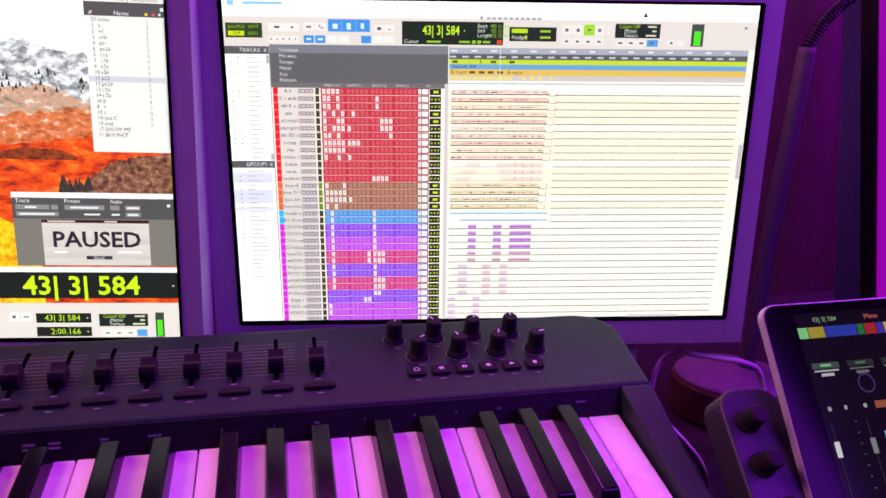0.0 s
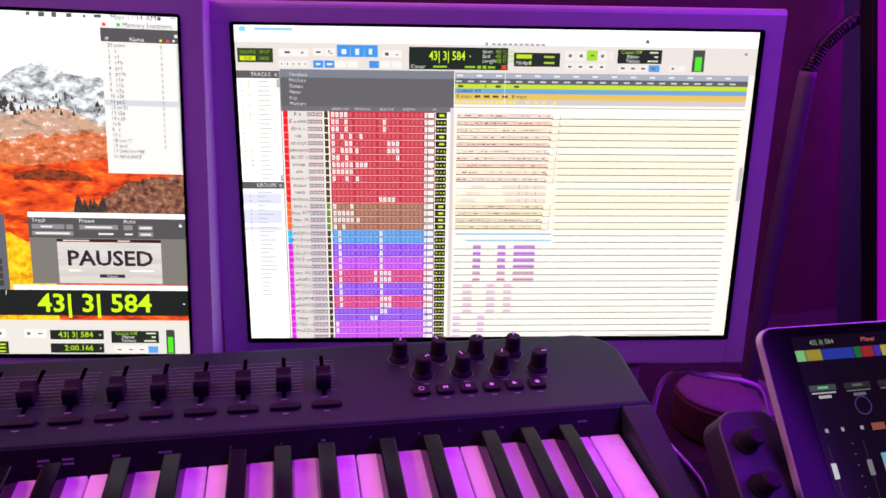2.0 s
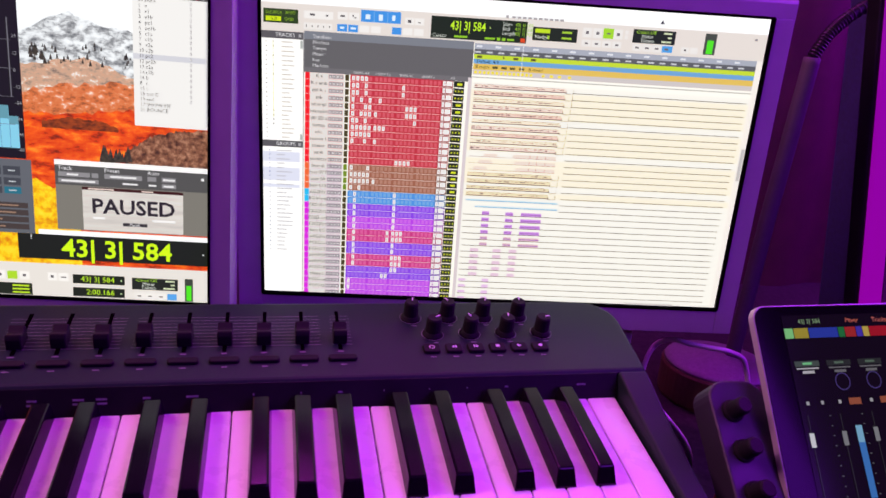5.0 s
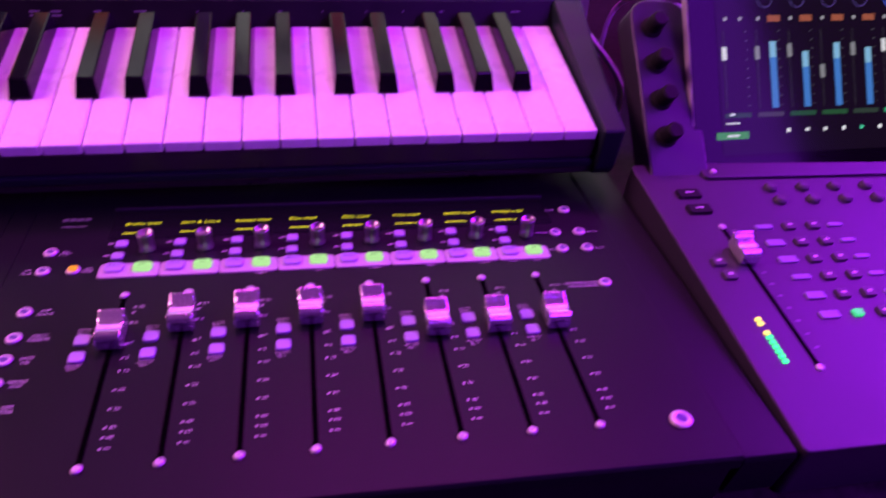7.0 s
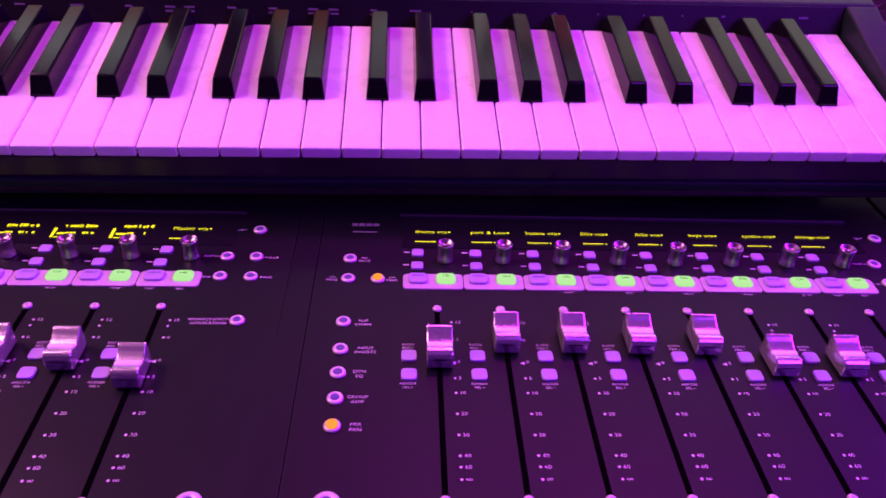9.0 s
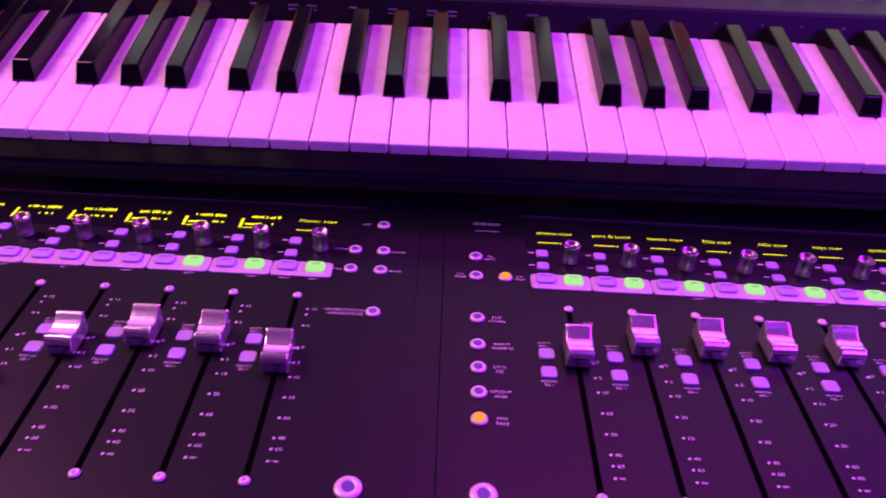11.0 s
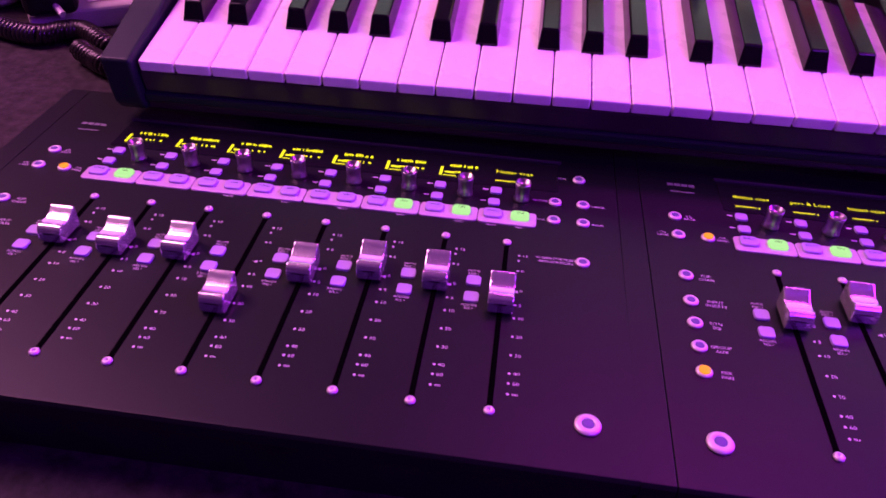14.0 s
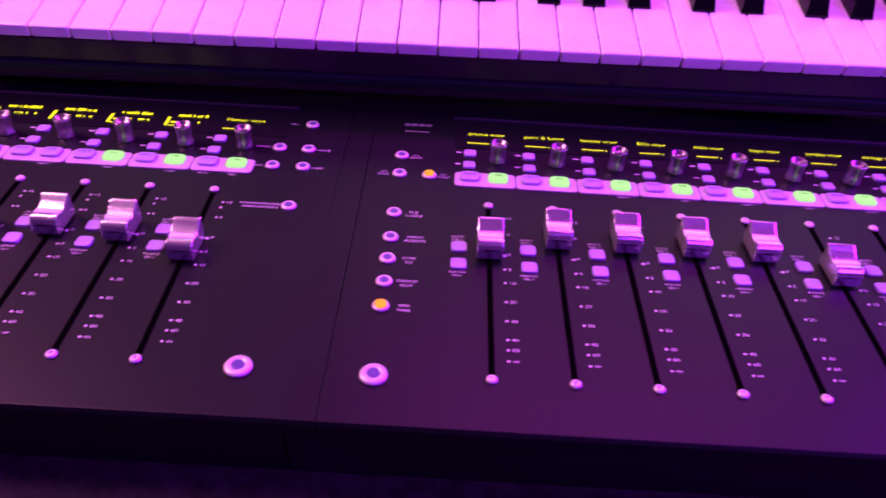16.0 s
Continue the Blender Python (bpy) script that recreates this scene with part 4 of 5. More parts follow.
    ui(A, "play_key", [(0.6650, 0.6857, 0.0640, 0.0948)], srgb(160, 214, 40), 2)
    ui(A, "transport_marks", [(0.630, 0.636, 0.076, 0.085), (0.651, 0.657, 0.076, 0.085), (0.692, 0.698, 0.076, 0.085), (0.672, 0.679, 0.077, 0.082)] + [(0.630 + 0.0205 * j, 0.6365 + 0.0205 * j, 0.110, 0.116) for j in range(4)], srgb(110, 106, 108), 3)
    ui(A, "count_box", [(0.7246, 0.8105, 0.0604, 0.1016)], srgb(32, 40, 28), 2)
    ui_text(A, "Count Off", 0.731, 0.0685, 0.0043, srgb(160, 210, 50), 3)
    ui_text(A, "Meter", 0.7425, 0.0815, 0.0043, srgb(220, 226, 214), 3)
    ui_text(A, "Tempo", 0.7405, 0.0940, 0.0043, srgb(220, 226, 214), 3)
    ui(A, "count_marks", [(0.786, 0.803, 0.066, 0.071), (0.795, 0.803, 0.079, 0.084), (0.783, 0.803, 0.0915, 0.0965)], srgb(210, 220, 180), 3)
    ui(A, "count_keys", [(0.7275 + 0.0198 * j, 0.7445 + 0.0198 * j, 0.1060, 0.1259) for j in range(3)] + [(0.826, 0.841, 0.1060, 0.1240), (0.844, 0.859, 0.1060, 0.1240)], srgb(236, 232, 228), 2)
    ui(A, "blue_key", [(0.7864, 0.8078, 0.1058, 0.1259)], srgb(80, 158, 226), 2)
    ui(A, "count_key_marks", [(0.732 + 0.0198 * j, 0.740 + 0.0198 * j, 0.113, 0.119) for j in range(4)] + [(0.831, 0.836, 0.112, 0.118)], srgb(110, 106, 108), 3)
    ui(A, "meter_box", [(0.8707, 0.8944, 0.0594, 0.1244)], srgb(70, 76, 66), 2)
    ui(A, "meter_bar", [(0.8760, 0.8890, 0.080, 0.1215)], srgb(80, 226, 30), 3)
    ui(A, "corner_mark", [(0.972, 0.978, 0.066, 0.073)], srgb(150, 146, 148), 2)
    # lists on the left
    ui(A, "list_back", [(0.0, 0.0820, 0.1355, 1.0)], WHITE, 1, 1.08)
    ui(A, "list_header", [(0.0, 0.0820, 0.1355, 0.1577), (0.0, 0.0820, 0.4732, 0.4946)], srgb(92, 90, 92), 2)
    ui_text(A, "TRACKS", 0.029, 0.1465, 0.0046, srgb(226, 224, 226), 3)
    ui_text(A, "GROUPS", 0.029, 0.4840, 0.0046, srgb(226, 224, 226), 3)
    ui(A, "list_knobs", [(0.0735, 0.0785, 0.142, 0.151), (0.0735, 0.0785, 0.4795, 0.489)], srgb(170, 168, 170), 3)
    ui(A, "list_bars", bars(rnd, 0.0405, 0.068, 0.160, 0.470, 22, 0.014, 0.026, 0.0036), srgb(206, 198, 190), 2)
    ui(A, "list_dots", [(0.0105, 0.0125, t - 0.0018, t + 0.0018) for t in [0.160 + 0.01409 * (i + 0.5) for i in range(22)]] + [(0.0238, 0.0258, t - 0.0025, t + 0.0025) for t in [0.160 + 0.01409 * (i + 0.5) for i in (0, 1, 3, 5, 7, 15, 16, 17, 18)]], srgb(96, 94, 100), 2)
    ui(A, "list_yellow", [(0.0242, 0.0250, 0.165, 0.40)], srgb(236, 230, 110), 3)
    ui(A, "scroll_bar", [(0.0765, 0.0815, 0.160, 0.185), (0.0765, 0.0815, 0.450, 0.470)], srgb(176, 180, 176), 3)
    ui(A, "group_tint", [(0.0005, 0.0762, 0.510, 0.543), (0.0005, 0.0762, 0.562, 0.606), (0.0005, 0.0762, 0.618, 0.629)], srgb(222, 224, 240), 2)
    ui(A, "group_list", bars(rnd, 0.0300, 0.064, 0.499, 0.850, 25, 0.014, 0.034, 0.0036), srgb(196, 194, 200), 3)
    ui(A, "group_marks", [(0.0155, 0.0172, t - 0.0022, t + 0.0022) for t in [0.499 + 0.01404 * (i + 0.5) for i in range(25)]], srgb(110, 118, 160), 3)
    ui(A, "divider", [(0.0820, 0.0838, 0.1355, 1.0)], srgb(150, 148, 150), 3)
    # rulers
    ui(A, "ruler_name_panel", [(0.0838, 0.4125, 0.1540, 0.2386)], srgb(100, 99, 100), 2)
    ui(A, "ruler_top", [(0.0838, 0.4125, 0.1300, 0.1540)], srgb(124, 128, 136), 2)
    for words, t in (("Timebase", 0.1455), ("Min:Secs", 0.1625), ("Tempo", 0.1800), ("Meter", 0.1975), ("Key", 0.2150), ("Markers", 0.2320)):
        ui_text(A, words, 0.1000, t, 0.0042, srgb(214, 212, 214), 3)
    ui(A, "column_header", [(0.0838, 0.4125, 0.2386, 0.2540)], srgb(112, 110, 112), 2)
    for words, s in (("INSERTS A-E", 0.180), ("INSERTS F-J", 0.223), ("SENDS A-E", 0.270), ("SENDS F-J", 0.314), ("I/O", 0.372)):
        ui_text(A, words, s, 0.2465, 0.0026, srgb(214, 212, 214), 3)
    ui(A, "time_ruler", [(0.4140, 0.9850, 0.1340, 0.1515)], srgb(168, 172, 184), 2)
    ui(A, "time_ruler", [(0.4140, 0.9850, 0.1515, 0.1675)], srgb(92, 94, 98), 2)
    ui(A, "time_marks", [(0.4180 + 0.0372 * j, 0.4290 + 0.0372 * j, 0.1400, 0.1455) for j in range(15)], srgb(226, 228, 236), 3)
    ui(A, "time_marks", [(0.4150 + 0.0232 * j, 0.4270 + 0.0232 * j, 0.1575, 0.1625) for j in range(24)], srgb(200, 202, 206), 3)
    ui(A, "tempo_ruler", [(0.4140, 0.9850, 0.1675, 0.1815)], srgb(196, 218, 50), 2)
    ui(A, "meter_ruler", [(0.4140, 0.9850, 0.1815, 0.1960)], srgb(110, 164, 212), 2)
    ui(A, "key_ruler", [(0.4140, 0.9850, 0.1960, 0.2140)], srgb(226, 190, 90), 2)
    ui(A, "marker_ruler", [(0.4140, 0.9850, 0.2140, 0.2300)], srgb(206, 198, 196), 2)
    ui_text(A, "Default: 4/4", 0.4200, 0.1885, 0.0042, srgb(30, 40, 60), 3)
    ui_text(A, "B major", 0.4180, 0.2050, 0.0042, srgb(80, 60, 20), 3)
    ui_text(A, "B major", 0.5240, 0.2050, 0.0042, srgb(80, 60, 20), 3)
    ui(A, "key_marks", [(s, s + 0.011, 0.2015, 0.2085) for s in (0.452, 0.470, 0.487, 0.505)] + [(0.472, 0.474, 0.170, 0.178), (0.492, 0.502, 0.171, 0.178), (0.527, 0.537, 0.171, 0.178), (0.420, 0.430, 0.171, 0.178)], srgb(90, 84, 40), 3)
    ui(A, "marker_marks", [(0.4170 + 0.0085 * j, 0.4225 + 0.0085 * j, 0.2175, 0.2265) for j in range(14)] + [(0.552, 0.558, 0.218, 0.226), (0.568, 0.575, 0.218, 0.226), (0.585, 0.591, 0.218, 0.226), (0.605, 0.611, 0.218, 0.226)], srgb(250, 226, 70), 3)
    ui(A, "ruler_edge", [(0.4140, 0.9850, 0.2360, 0.2400)], srgb(190, 190, 184), 2)
    # track rows
    RED, BROWN, BLUE, PURPLE, MAGENTA, PINK = (197, 47, 60), (158, 96, 72), (74, 142, 216), (134, 66, 224), (186, 66, 224), (204, 52, 128)
    kinds = [RED] * 13 + [BROWN] * 4 + [BLUE] * 2 + [PURPLE] * 2 + [MAGENTA] * 2 + [PINK] * 2 + [PURPLE] * 2 + [PINK] * 2 + [PURPLE] * 2 + [MAGENTA] * 3
    names = ("K s", "K s amb", "dbl K s", "snb", "sd smpl", "sdsmplm", "dbl SD s", "tomsp", "ohs", "rooms 1", "shaker", "tamb", "stickloss", "bass di", "bass SVT", "bass SA", "bass b15", "AG201c", "AG 01om", "CEG101s", "CEG201s", "CEG3 om", "CEG20st", "bass EG", "wEG09s", "PCEG1s", "PCEG13", "wEGPG4", "wEGPG5", "PCEG18", "slippy s", "VGEG os", "VGEG2s")
    lit_cells = {0: (0, 1, 2, 3), 1: (0, 1, 3, 11), 2: (0, 1, 3, 11), 3: (0, 2, 4, 6), 4: (0, 3, 4, 12, 13, 14), 5: (0, 2, 3, 4, 5, 12, 13, 14), 6: (0, 1, 3, 14), 7: (0, 1, 2, 3, 4, 5, 6, 7), 8: (0, 1, 2, 3, 4), 9: (0, 3, 5), 12: (10, 11, 12, 13), 13: (0, 4), 14: (0, 1, 2, 3, 4), 15: (0, 1, 2, 3, 4, 5), 16: (0, 2), 23: (1, 10, 11, 12, 9), 24: (1, 9, 10, 11, 12), 27: (1, 10, 11, 12), 28: (1, 10, 11, 12), 29: (10, 11), 30: (8, 9), 31: (0,), 32: (0,)}
    for i in range(17, 27):
        lit_cells.setdefault(i, (1, 10))
    cells_s = [0.1775 + 0.0452 * g + 0.0084 * k for g in range(4) for k in range(5)]
    white_cells, knob_cells, yellow = [], [], []
    for i, base in enumerate(kinds):
        t = 0.2640 + 0.02205 * i
        t0, t1 = t - 0.0105, min(t + 0.0105, 0.9985)
        chip = {RED: (236, 30, 34), BROWN: (238, 104, 50), BLUE: (40, 184, 240)}.get(base, (216, 40, 220))
        dark = tuple(c * 0.72 for c in base)
        ui(A, "track_strip", [(0.1740, 0.3555, t0, t1)], srgb(*base), 2, 1.0)
        ui(A, "track_colour", [(0.0860, 0.0952, t0, t1)], srgb(*chip), 2)
        ui(A, "track_name_box", [(0.0956, 0.1620, t0, t1)], srgb(226, 206, 204) if base is RED else srgb(206, 190, 200), 2)
        ui(A, "track_name_plate", [(0.0970, 0.1306, t0 + 0.0015, t1 - 0.003)], srgb(226, 220, 214), 3)
        if i < len(names):
            ui_text(A, names[i], 0.1135, t - 0.001, 0.0044, srgb(10, 8, 10), 4, "CENTER", bold=0.00008)
        ui(A, "track_keys", [(0.1325 + 0.0072 * j, 0.1385 + 0.0072 * j, t - 0.006, t + 0.005) for j in range(4)], srgb(120, 112, 116), 3)
        knob_cells += [(0.1338 + 0.0072 * j, 0.1368 + 0.0072 * j, t - 0.003, t + 0.002) for j in range(4)]
        ui(A, "track_meter", [(0.1640, 0.1715, t0 + 0.001, t1 - 0.001)], srgb(70, 62, 30) if base is not BROWN else srgb(110, 140, 30), 2)
        soft = tuple(c + (255 - c) * 0.22 for c in base)
        lit_now = lit_cells.get(i, ())
        ui(A, "insert_grid", [(s, s + 0.0058, t - 0.0070, t + 0.0060) for k, s in enumerate(cells_s) if k not in lit_now], srgb(*soft), 3)
        white_cells += [(s, s + 0.0058, t - 0.0075, t + 0.0065) for k, s in enumerate(cells_s) if k in lit_now]
        white_cells += [(0.3565, 0.3618, t - 0.0078, t + 0.0068), (0.3635, 0.3750, t - 0.0078, t + 0.0068)]
        ui(A, "output_strip", [(0.3555, 0.3770, t0, t1)], srgb(*dark), 2)
        ui(A, "level_box", [(0.3780, 0.3997, t0 + 0.001, t1 - 0.001)], srgb(34, 40, 24), 2)
        if base is BROWN or i in (0, 3, 4):
            yellow += [(0.3850, 0.3950, t - 0.0035, t + 0.0035)]
        else:
            yellow += [(0.3815 + 0.0065 * j, 0.3838 + 0.0065 * j, t - 0.0028, t + 0.0028) for j in range(3)]
        # the edit lane
        pale = (255, 246, 222) if base in (RED, BROWN) and i % 5 else (253, 250, 240)
        ui(A, "edit_lane", [(0.4135, 0.9850, t0, t1)], srgb(*pale), 1, 0.95)
        ui(A, "lane_line", [(0.6190 if i < 19 else 0.4170, 0.9800 - 0.0004 * i, t + 0.0060, t + 0.0083)], srgb(96, 82, 77), 3)
        if i < 10 or 13 <= i < 17:
            end = 0.6045 - 0.0008 * i
            tint = ((246, 220, 206), (242, 206, 190), (250, 232, 206))[i % 3] if base is RED else (240, 222, 184)
            ui(A, "sound_clip", [(0.4190, end, t - 0.0060, t + 0.0070)], srgb(*tint), 3)
            marks, s = [], 0.4200
            while s < end - 0.008:
                w = rnd.uniform(0.001, 0.009)
                if rnd.random() < 0.7:
                    h = rnd.uniform(0.0003, 0.0022)
                    marks.append((s, min(s + w, end), t - 0.001 - h / 2, t - 0.001 + h))
                s += w + rnd.uniform(0.0006, 0.004)
            ui(A, "clip_wave", marks + [(0.4190, end, t + 0.0046, t + 0.0074), (end, end + 0.016, t + 0.0085, t + 0.0100), (end + 0.0152, end + 0.0160, t - 0.006, t + 0.0095), (0.4190, end, t - 0.0062, t - 0.0054), (end, end + 0.0012, t, t + 0.010)], srgb(84, 52, 54), 4)
        elif 10 <= i < 13:
            ui(A, "sound_clip", [(0.4500 - 0.01 * i + 0.1, 0.4780 - 0.01 * i + 0.1, t - 0.004, t + 0.006), (0.510 + 0.004 * (i - 10), 0.600, t - 0.005, t + 0.006)], srgb(236, 216, 204), 3)
            ui(A, "clip_wave", [(0.4200, 0.6000, t + 0.006, t + 0.0075), (0.545, 0.546, t - 0.007, t + 0.006), (0.560, 0.561, t - 0.006, t + 0.006), (0.578, 0.579, t - 0.004, t + 0.006)], srgb(160, 128, 124), 4)
        elif base is BLUE:
            ui(A, "sound_clip", [(0.4200 + 0.02 * (i - 17), 0.6150, t - 0.003, t + 0.003)], srgb(196, 222, 236), 3)
            ui(A, "clip_wave", [(0.4200 + 0.02 * (i - 17), 0.6150, t + 0.001, t + 0.003)], srgb(90, 150, 190), 4)
        elif 19 <= i < 25:
            tint = (206, 150, 226) if i < 23 else (224, 190, 196)
            ui(A, "sound_clip", [(0.4560, 0.4720, t - 0.006, t + 0.006), (0.5060, 0.5230, t - 0.006, t + 0.006), (0.5390, 0.5830, t - 0.006, t + 0.006)], srgb(*tint), 3)
            ui(A, "clip_wave", [(0.4560, 0.4720, t - 0.001, t + 0.002), (0.5060, 0.5230, t - 0.001, t + 0.002), (0.5390, 0.5830, t - 0.001, t + 0.002)], srgb(160, 100, 180), 4)
        elif i < 30:
            ui(A, "sound_clip", [(0.4370, 0.4560, t - 0.006, t + 0.006), (0.4860, 0.5040, t - 0.006, t + 0.006), (0.5210, 0.5380, t - 0.006, t + 0.006)], srgb(226, 196, 214), 3)
        else:
            ui(A, "sound_clip", [(0.4170, 0.4330, t - 0.004, t + 0.005), (0.4680, 0.4830, t - 0.006, t + 0.006)], srgb(226, 190, 226), 3)
    ui(A, "set_grid", white_cells, srgb(252, 246, 244), 4)
    ui(A, "key_dots", knob_cells, srgb(232, 228, 228), 4)
    ui(A, "level_marks", yellow, srgb(214, 224, 40), 3)
    ui(A, "cell_marks", [(a + 0.0020, b - 0.0020, c + 0.0045, d - 0.0045) for a, b, c, d in white_cells if b - a < 0.007], srgb(120, 96, 104), 5)
    ui(A, "play_line", [(0.5095, 0.5103, 0.1350, 0.2400)], srgb(250, 250, 250), 5)
    ui(A, "scroll_column", [(0.9850, 1.0, 0.1340, 1.0)], srgb(246, 238, 230), 2)
    ui(A, "scroll_bar", [(0.9880, 0.9960, 0.42, 0.53)], srgb(196, 192, 190), 3)
    ui(A, "scroll_bar", [(0.79, 0.90, 0.9880, 0.9970)], srgb(206, 200, 196), 4)
    ui(A, "divider", [(0.4060, 0.4135, 0.2400, 1.0)], srgb(216, 204, 206), 3)


session_window(mon_main)


def picture(name, stops, scale, stretch=(1, 1, 1), strength=1.0, detail=8):
    """A lit, mottled picture colour."""
    m = bpy.data.materials.new(name)
    m.use_nodes = True
    nt = m.node_tree
    b = nt.nodes["Principled BSDF"]
    b.inputs["Base Color"].default_value = (0.02, 0.02, 0.02, 1)
    b.inputs["Roughness"].default_value = 0.35
    co = nt.nodes.new("ShaderNodeTexCoord")
    mp = nt.nodes.new("ShaderNodeMapping")
    mp.inputs["Scale"].default_value = stretch
    n = nt.nodes.new("ShaderNodeTexNoise")
    n.inputs["Scale"].default_value, n.inputs["Detail"].default_value, n.inputs["Roughness"].default_value = scale, detail, 0.68
    nt.links.new(co.outputs["Object"], mp.inputs["Vector"])
    nt.links.new(mp.outputs["Vector"], n.inputs["Vector"])
    r = nt.nodes.new("ShaderNodeValToRGB")
    els = r.color_ramp.elements
    while len(els) < len(stops):
        els.new(0.5)
    for e, (p, c) in zip(els, stops):
        e.position, e.color = p, (*srgb(*c), 1)
    nt.links.new(n.outputs["Fac"], r.inputs["Fac"])
    nt.links.new(r.outputs["Color"], b.inputs["Emission Color"])
    b.inputs["Emission Strength"].default_value = strength * 1.5
    return m


def ridge(points, low, jitter, seed, n=90):
    """An outline (shares of the screen) from a rough skyline down to a lower line."""
    rnd = random.Random(seed)
    top = []
    for i in range(n + 1):
        s = points[0][0] + (points[-1][0] - points[0][0]) * i / n
        for (a, ta), (b, tb) in zip(points, points[1:]):
            if a <= s <= b:
                top.append((s, ta + (tb - ta) * (s - a) / (b - a) + rnd.uniform(-jitter, jitter)))
                break
    bm = bmesh.new()
    vs = [(bm.verts.new((s * SW, (1 - t) * SH, 0)), bm.verts.new((s * SW, (1 - low) * SH, 0))) for s, t in top]
    for (a, b), (c, d) in zip(vs, vs[1:]):
        bm.faces.new((b, d, c, a))
    return bm


def desktop(mon):
    L = 0.0
    part("desktop_sky", flat(quads_of([(0, 1, 0, 1.0)])), picture("sky_light", ((0.3, (236, 246, 252)), (0.7, (255, 255, 255))), 6), mon, "pale sky of the desktop picture", at=sheet(0))
    part("desktop_mountain", ridge([(L, 0.26), (0.45, 0.24), (0.62, 0.25), (0.70, 0.175), (0.7488, 0.135), (0.80, 0.165), (0.8642, 0.18), (0.93, 0.21), (1, 0.23)], 0.50, 0.004, 3), picture("snowy_rock", ((0.36, (96, 100, 104)), (0.47, (176, 178, 180)), (0.56, (236, 240, 242)), (0.7, (250, 252, 252))), 95, (1, 1.7, 1)), mon, "snowy mountain of the desktop picture", at=sheet(1))
    part("desktop_slope", ridge([(L, 0.30), (0.62, 0.30), (0.70, 0.285), (0.78, 0.262), (0.87, 0.31), (1, 0.33)], 0.60, 0.006, 4), picture("pale_slope", ((0.34, (120, 104, 96)), (0.46, (196, 160, 136)), (0.56, (206, 160, 130)), (0.66, (252, 246, 240))), 120, (1, 1.6, 1)), mon, at=sheet(2))
    part("desktop_slope", ridge([(L, 0.36), (0.66, 0.37), (0.74, 0.345), (0.82, 0.325), (1, 0.34)], 0.70, 0.008, 5), picture("rusty_slope", ((0.36, (150, 84, 50)), (0.46, (206, 110, 60)), (0.56, (226, 130, 80)), (0.66, (250, 226, 210))), 130, (1, 1.6, 1)), mon, at=sheet(3))
    part("desktop_foreground", ridge([(L, 0.40), (0.68, 0.43), (0.76, 0.425), (0.86, 0.40), (1, 0.44)], 1.0, 0.006, 6), picture("orange_brush", ((0.34, (120, 40, 10)), (0.44, (206, 60, 12)), (0.55, (244, 92, 20)), (0.68, (252, 150, 40))), 60, (1, 2.2, 1)), mon, "orange brush of the desktop picture", at=sheet(4))
    part("desktop_shade", ridge([(0.70, 0.452), (0.75, 0.436), (0.80, 0.440), (0.835, 0.458)], 0.470, 0.003, 7, 30), picture("dark_brush", ((0.35, (70, 34, 16)), (0.6, (160, 70, 24))), 140, (1, 2, 1)), mon, at=sheet(5))
    part("desktop_hill", ridge([(0.845, 0.530), (0.89, 0.478), (0.94, 0.455), (1, 0.448)], 0.59, 0.004, 8, 40), picture("brown_hill", ((0.36, (60, 36, 24)), (0.5, (130, 84, 60)), (0.66, (186, 136, 106))), 190), mon, at=sheet(5))
    part("desktop_yellow", ridge([(L, 0.63), (0.68, 0.63), (0.735, 0.65), (0.76, 0.71)], 1.0, 0.012, 9, 50), picture("yellow_brush", ((0.36, (206, 120, 10)), (0.5, (250, 196, 10)), (0.66, (255, 226, 50))), 110), mon, at=sheet(5))
    rnd = random.Random(12)
    bm = bmesh.new()
    for s, t, h in [(0.826 + rnd.uniform(-0.02, 0.03), 0.560 + rnd.uniform(-0.004, 0.004), rnd.uniform(0.02, 0.055)) for _ in range(16)] + [(rnd.uniform(0.69, 0.86), rnd.uniform(0.225, 0.29), rnd.uniform(0.008, 0.020)) for _ in range(34)] + [(rnd.uniform(0.685, 0.715), rnd.uniform(0.25, 0.29), rnd.uniform(0.015, 0.03)) for _ in range(14)]:
        w = h * 0.16
        pts = [(s - w, t), (s + w, t), (s + w * 0.55, t - h * 0.5), (s, t - h), (s - w * 0.6, t - h * 0.45)]
        bm.faces.new([bm.verts.new((a * SW, (1 - b) * SH, 0)) for a, b in pts])
    tagged(part("tree_line", bm, picture("dark_trees", ((0.4, (34, 38, 34)), (0.6, (80, 70, 60))), 300), mon, at=sheet(6)), kind="stuff")
    GAIN[0] = 1.5
    # menu bar
    ui(mon, "menu_bar", [(L, 1, 0, 0.0215)], srgb(250, 248, 250), 7)
    ui_text(mon, "Mon 11:14 AM", 0.883, 0.0112, 0.0058, srgb(70, 66, 70), 8)
    ui(mon, "menu_marks", [(0.744, 0.750, 0.006, 0.015), (0.764, 0.774, 0.005, 0.017), (0.786, 0.794, 0.005, 0.017), (0.810, 0.819, 0.006, 0.016), (0.838, 0.842, 0.008, 0.015), (0.856, 0.868, 0.006, 0.014), (0.962, 0.968, 0.006, 0.015), (0.984, 0.993, 0.006, 0.008), (0.984, 0.993, 0.011, 0.013)], srgb(96, 92, 96), 8)
    # memory list
    ui(mon, "list_window", [(0.8652, 0.9985, 0.0215, 0.4442)], srgb(252, 250, 246), 8, 0.86, "white list window")
    ui(mon, "list_header", [(0.8652, 0.9985, 0.0400, 0.0768)], srgb(84, 82, 82), 9)
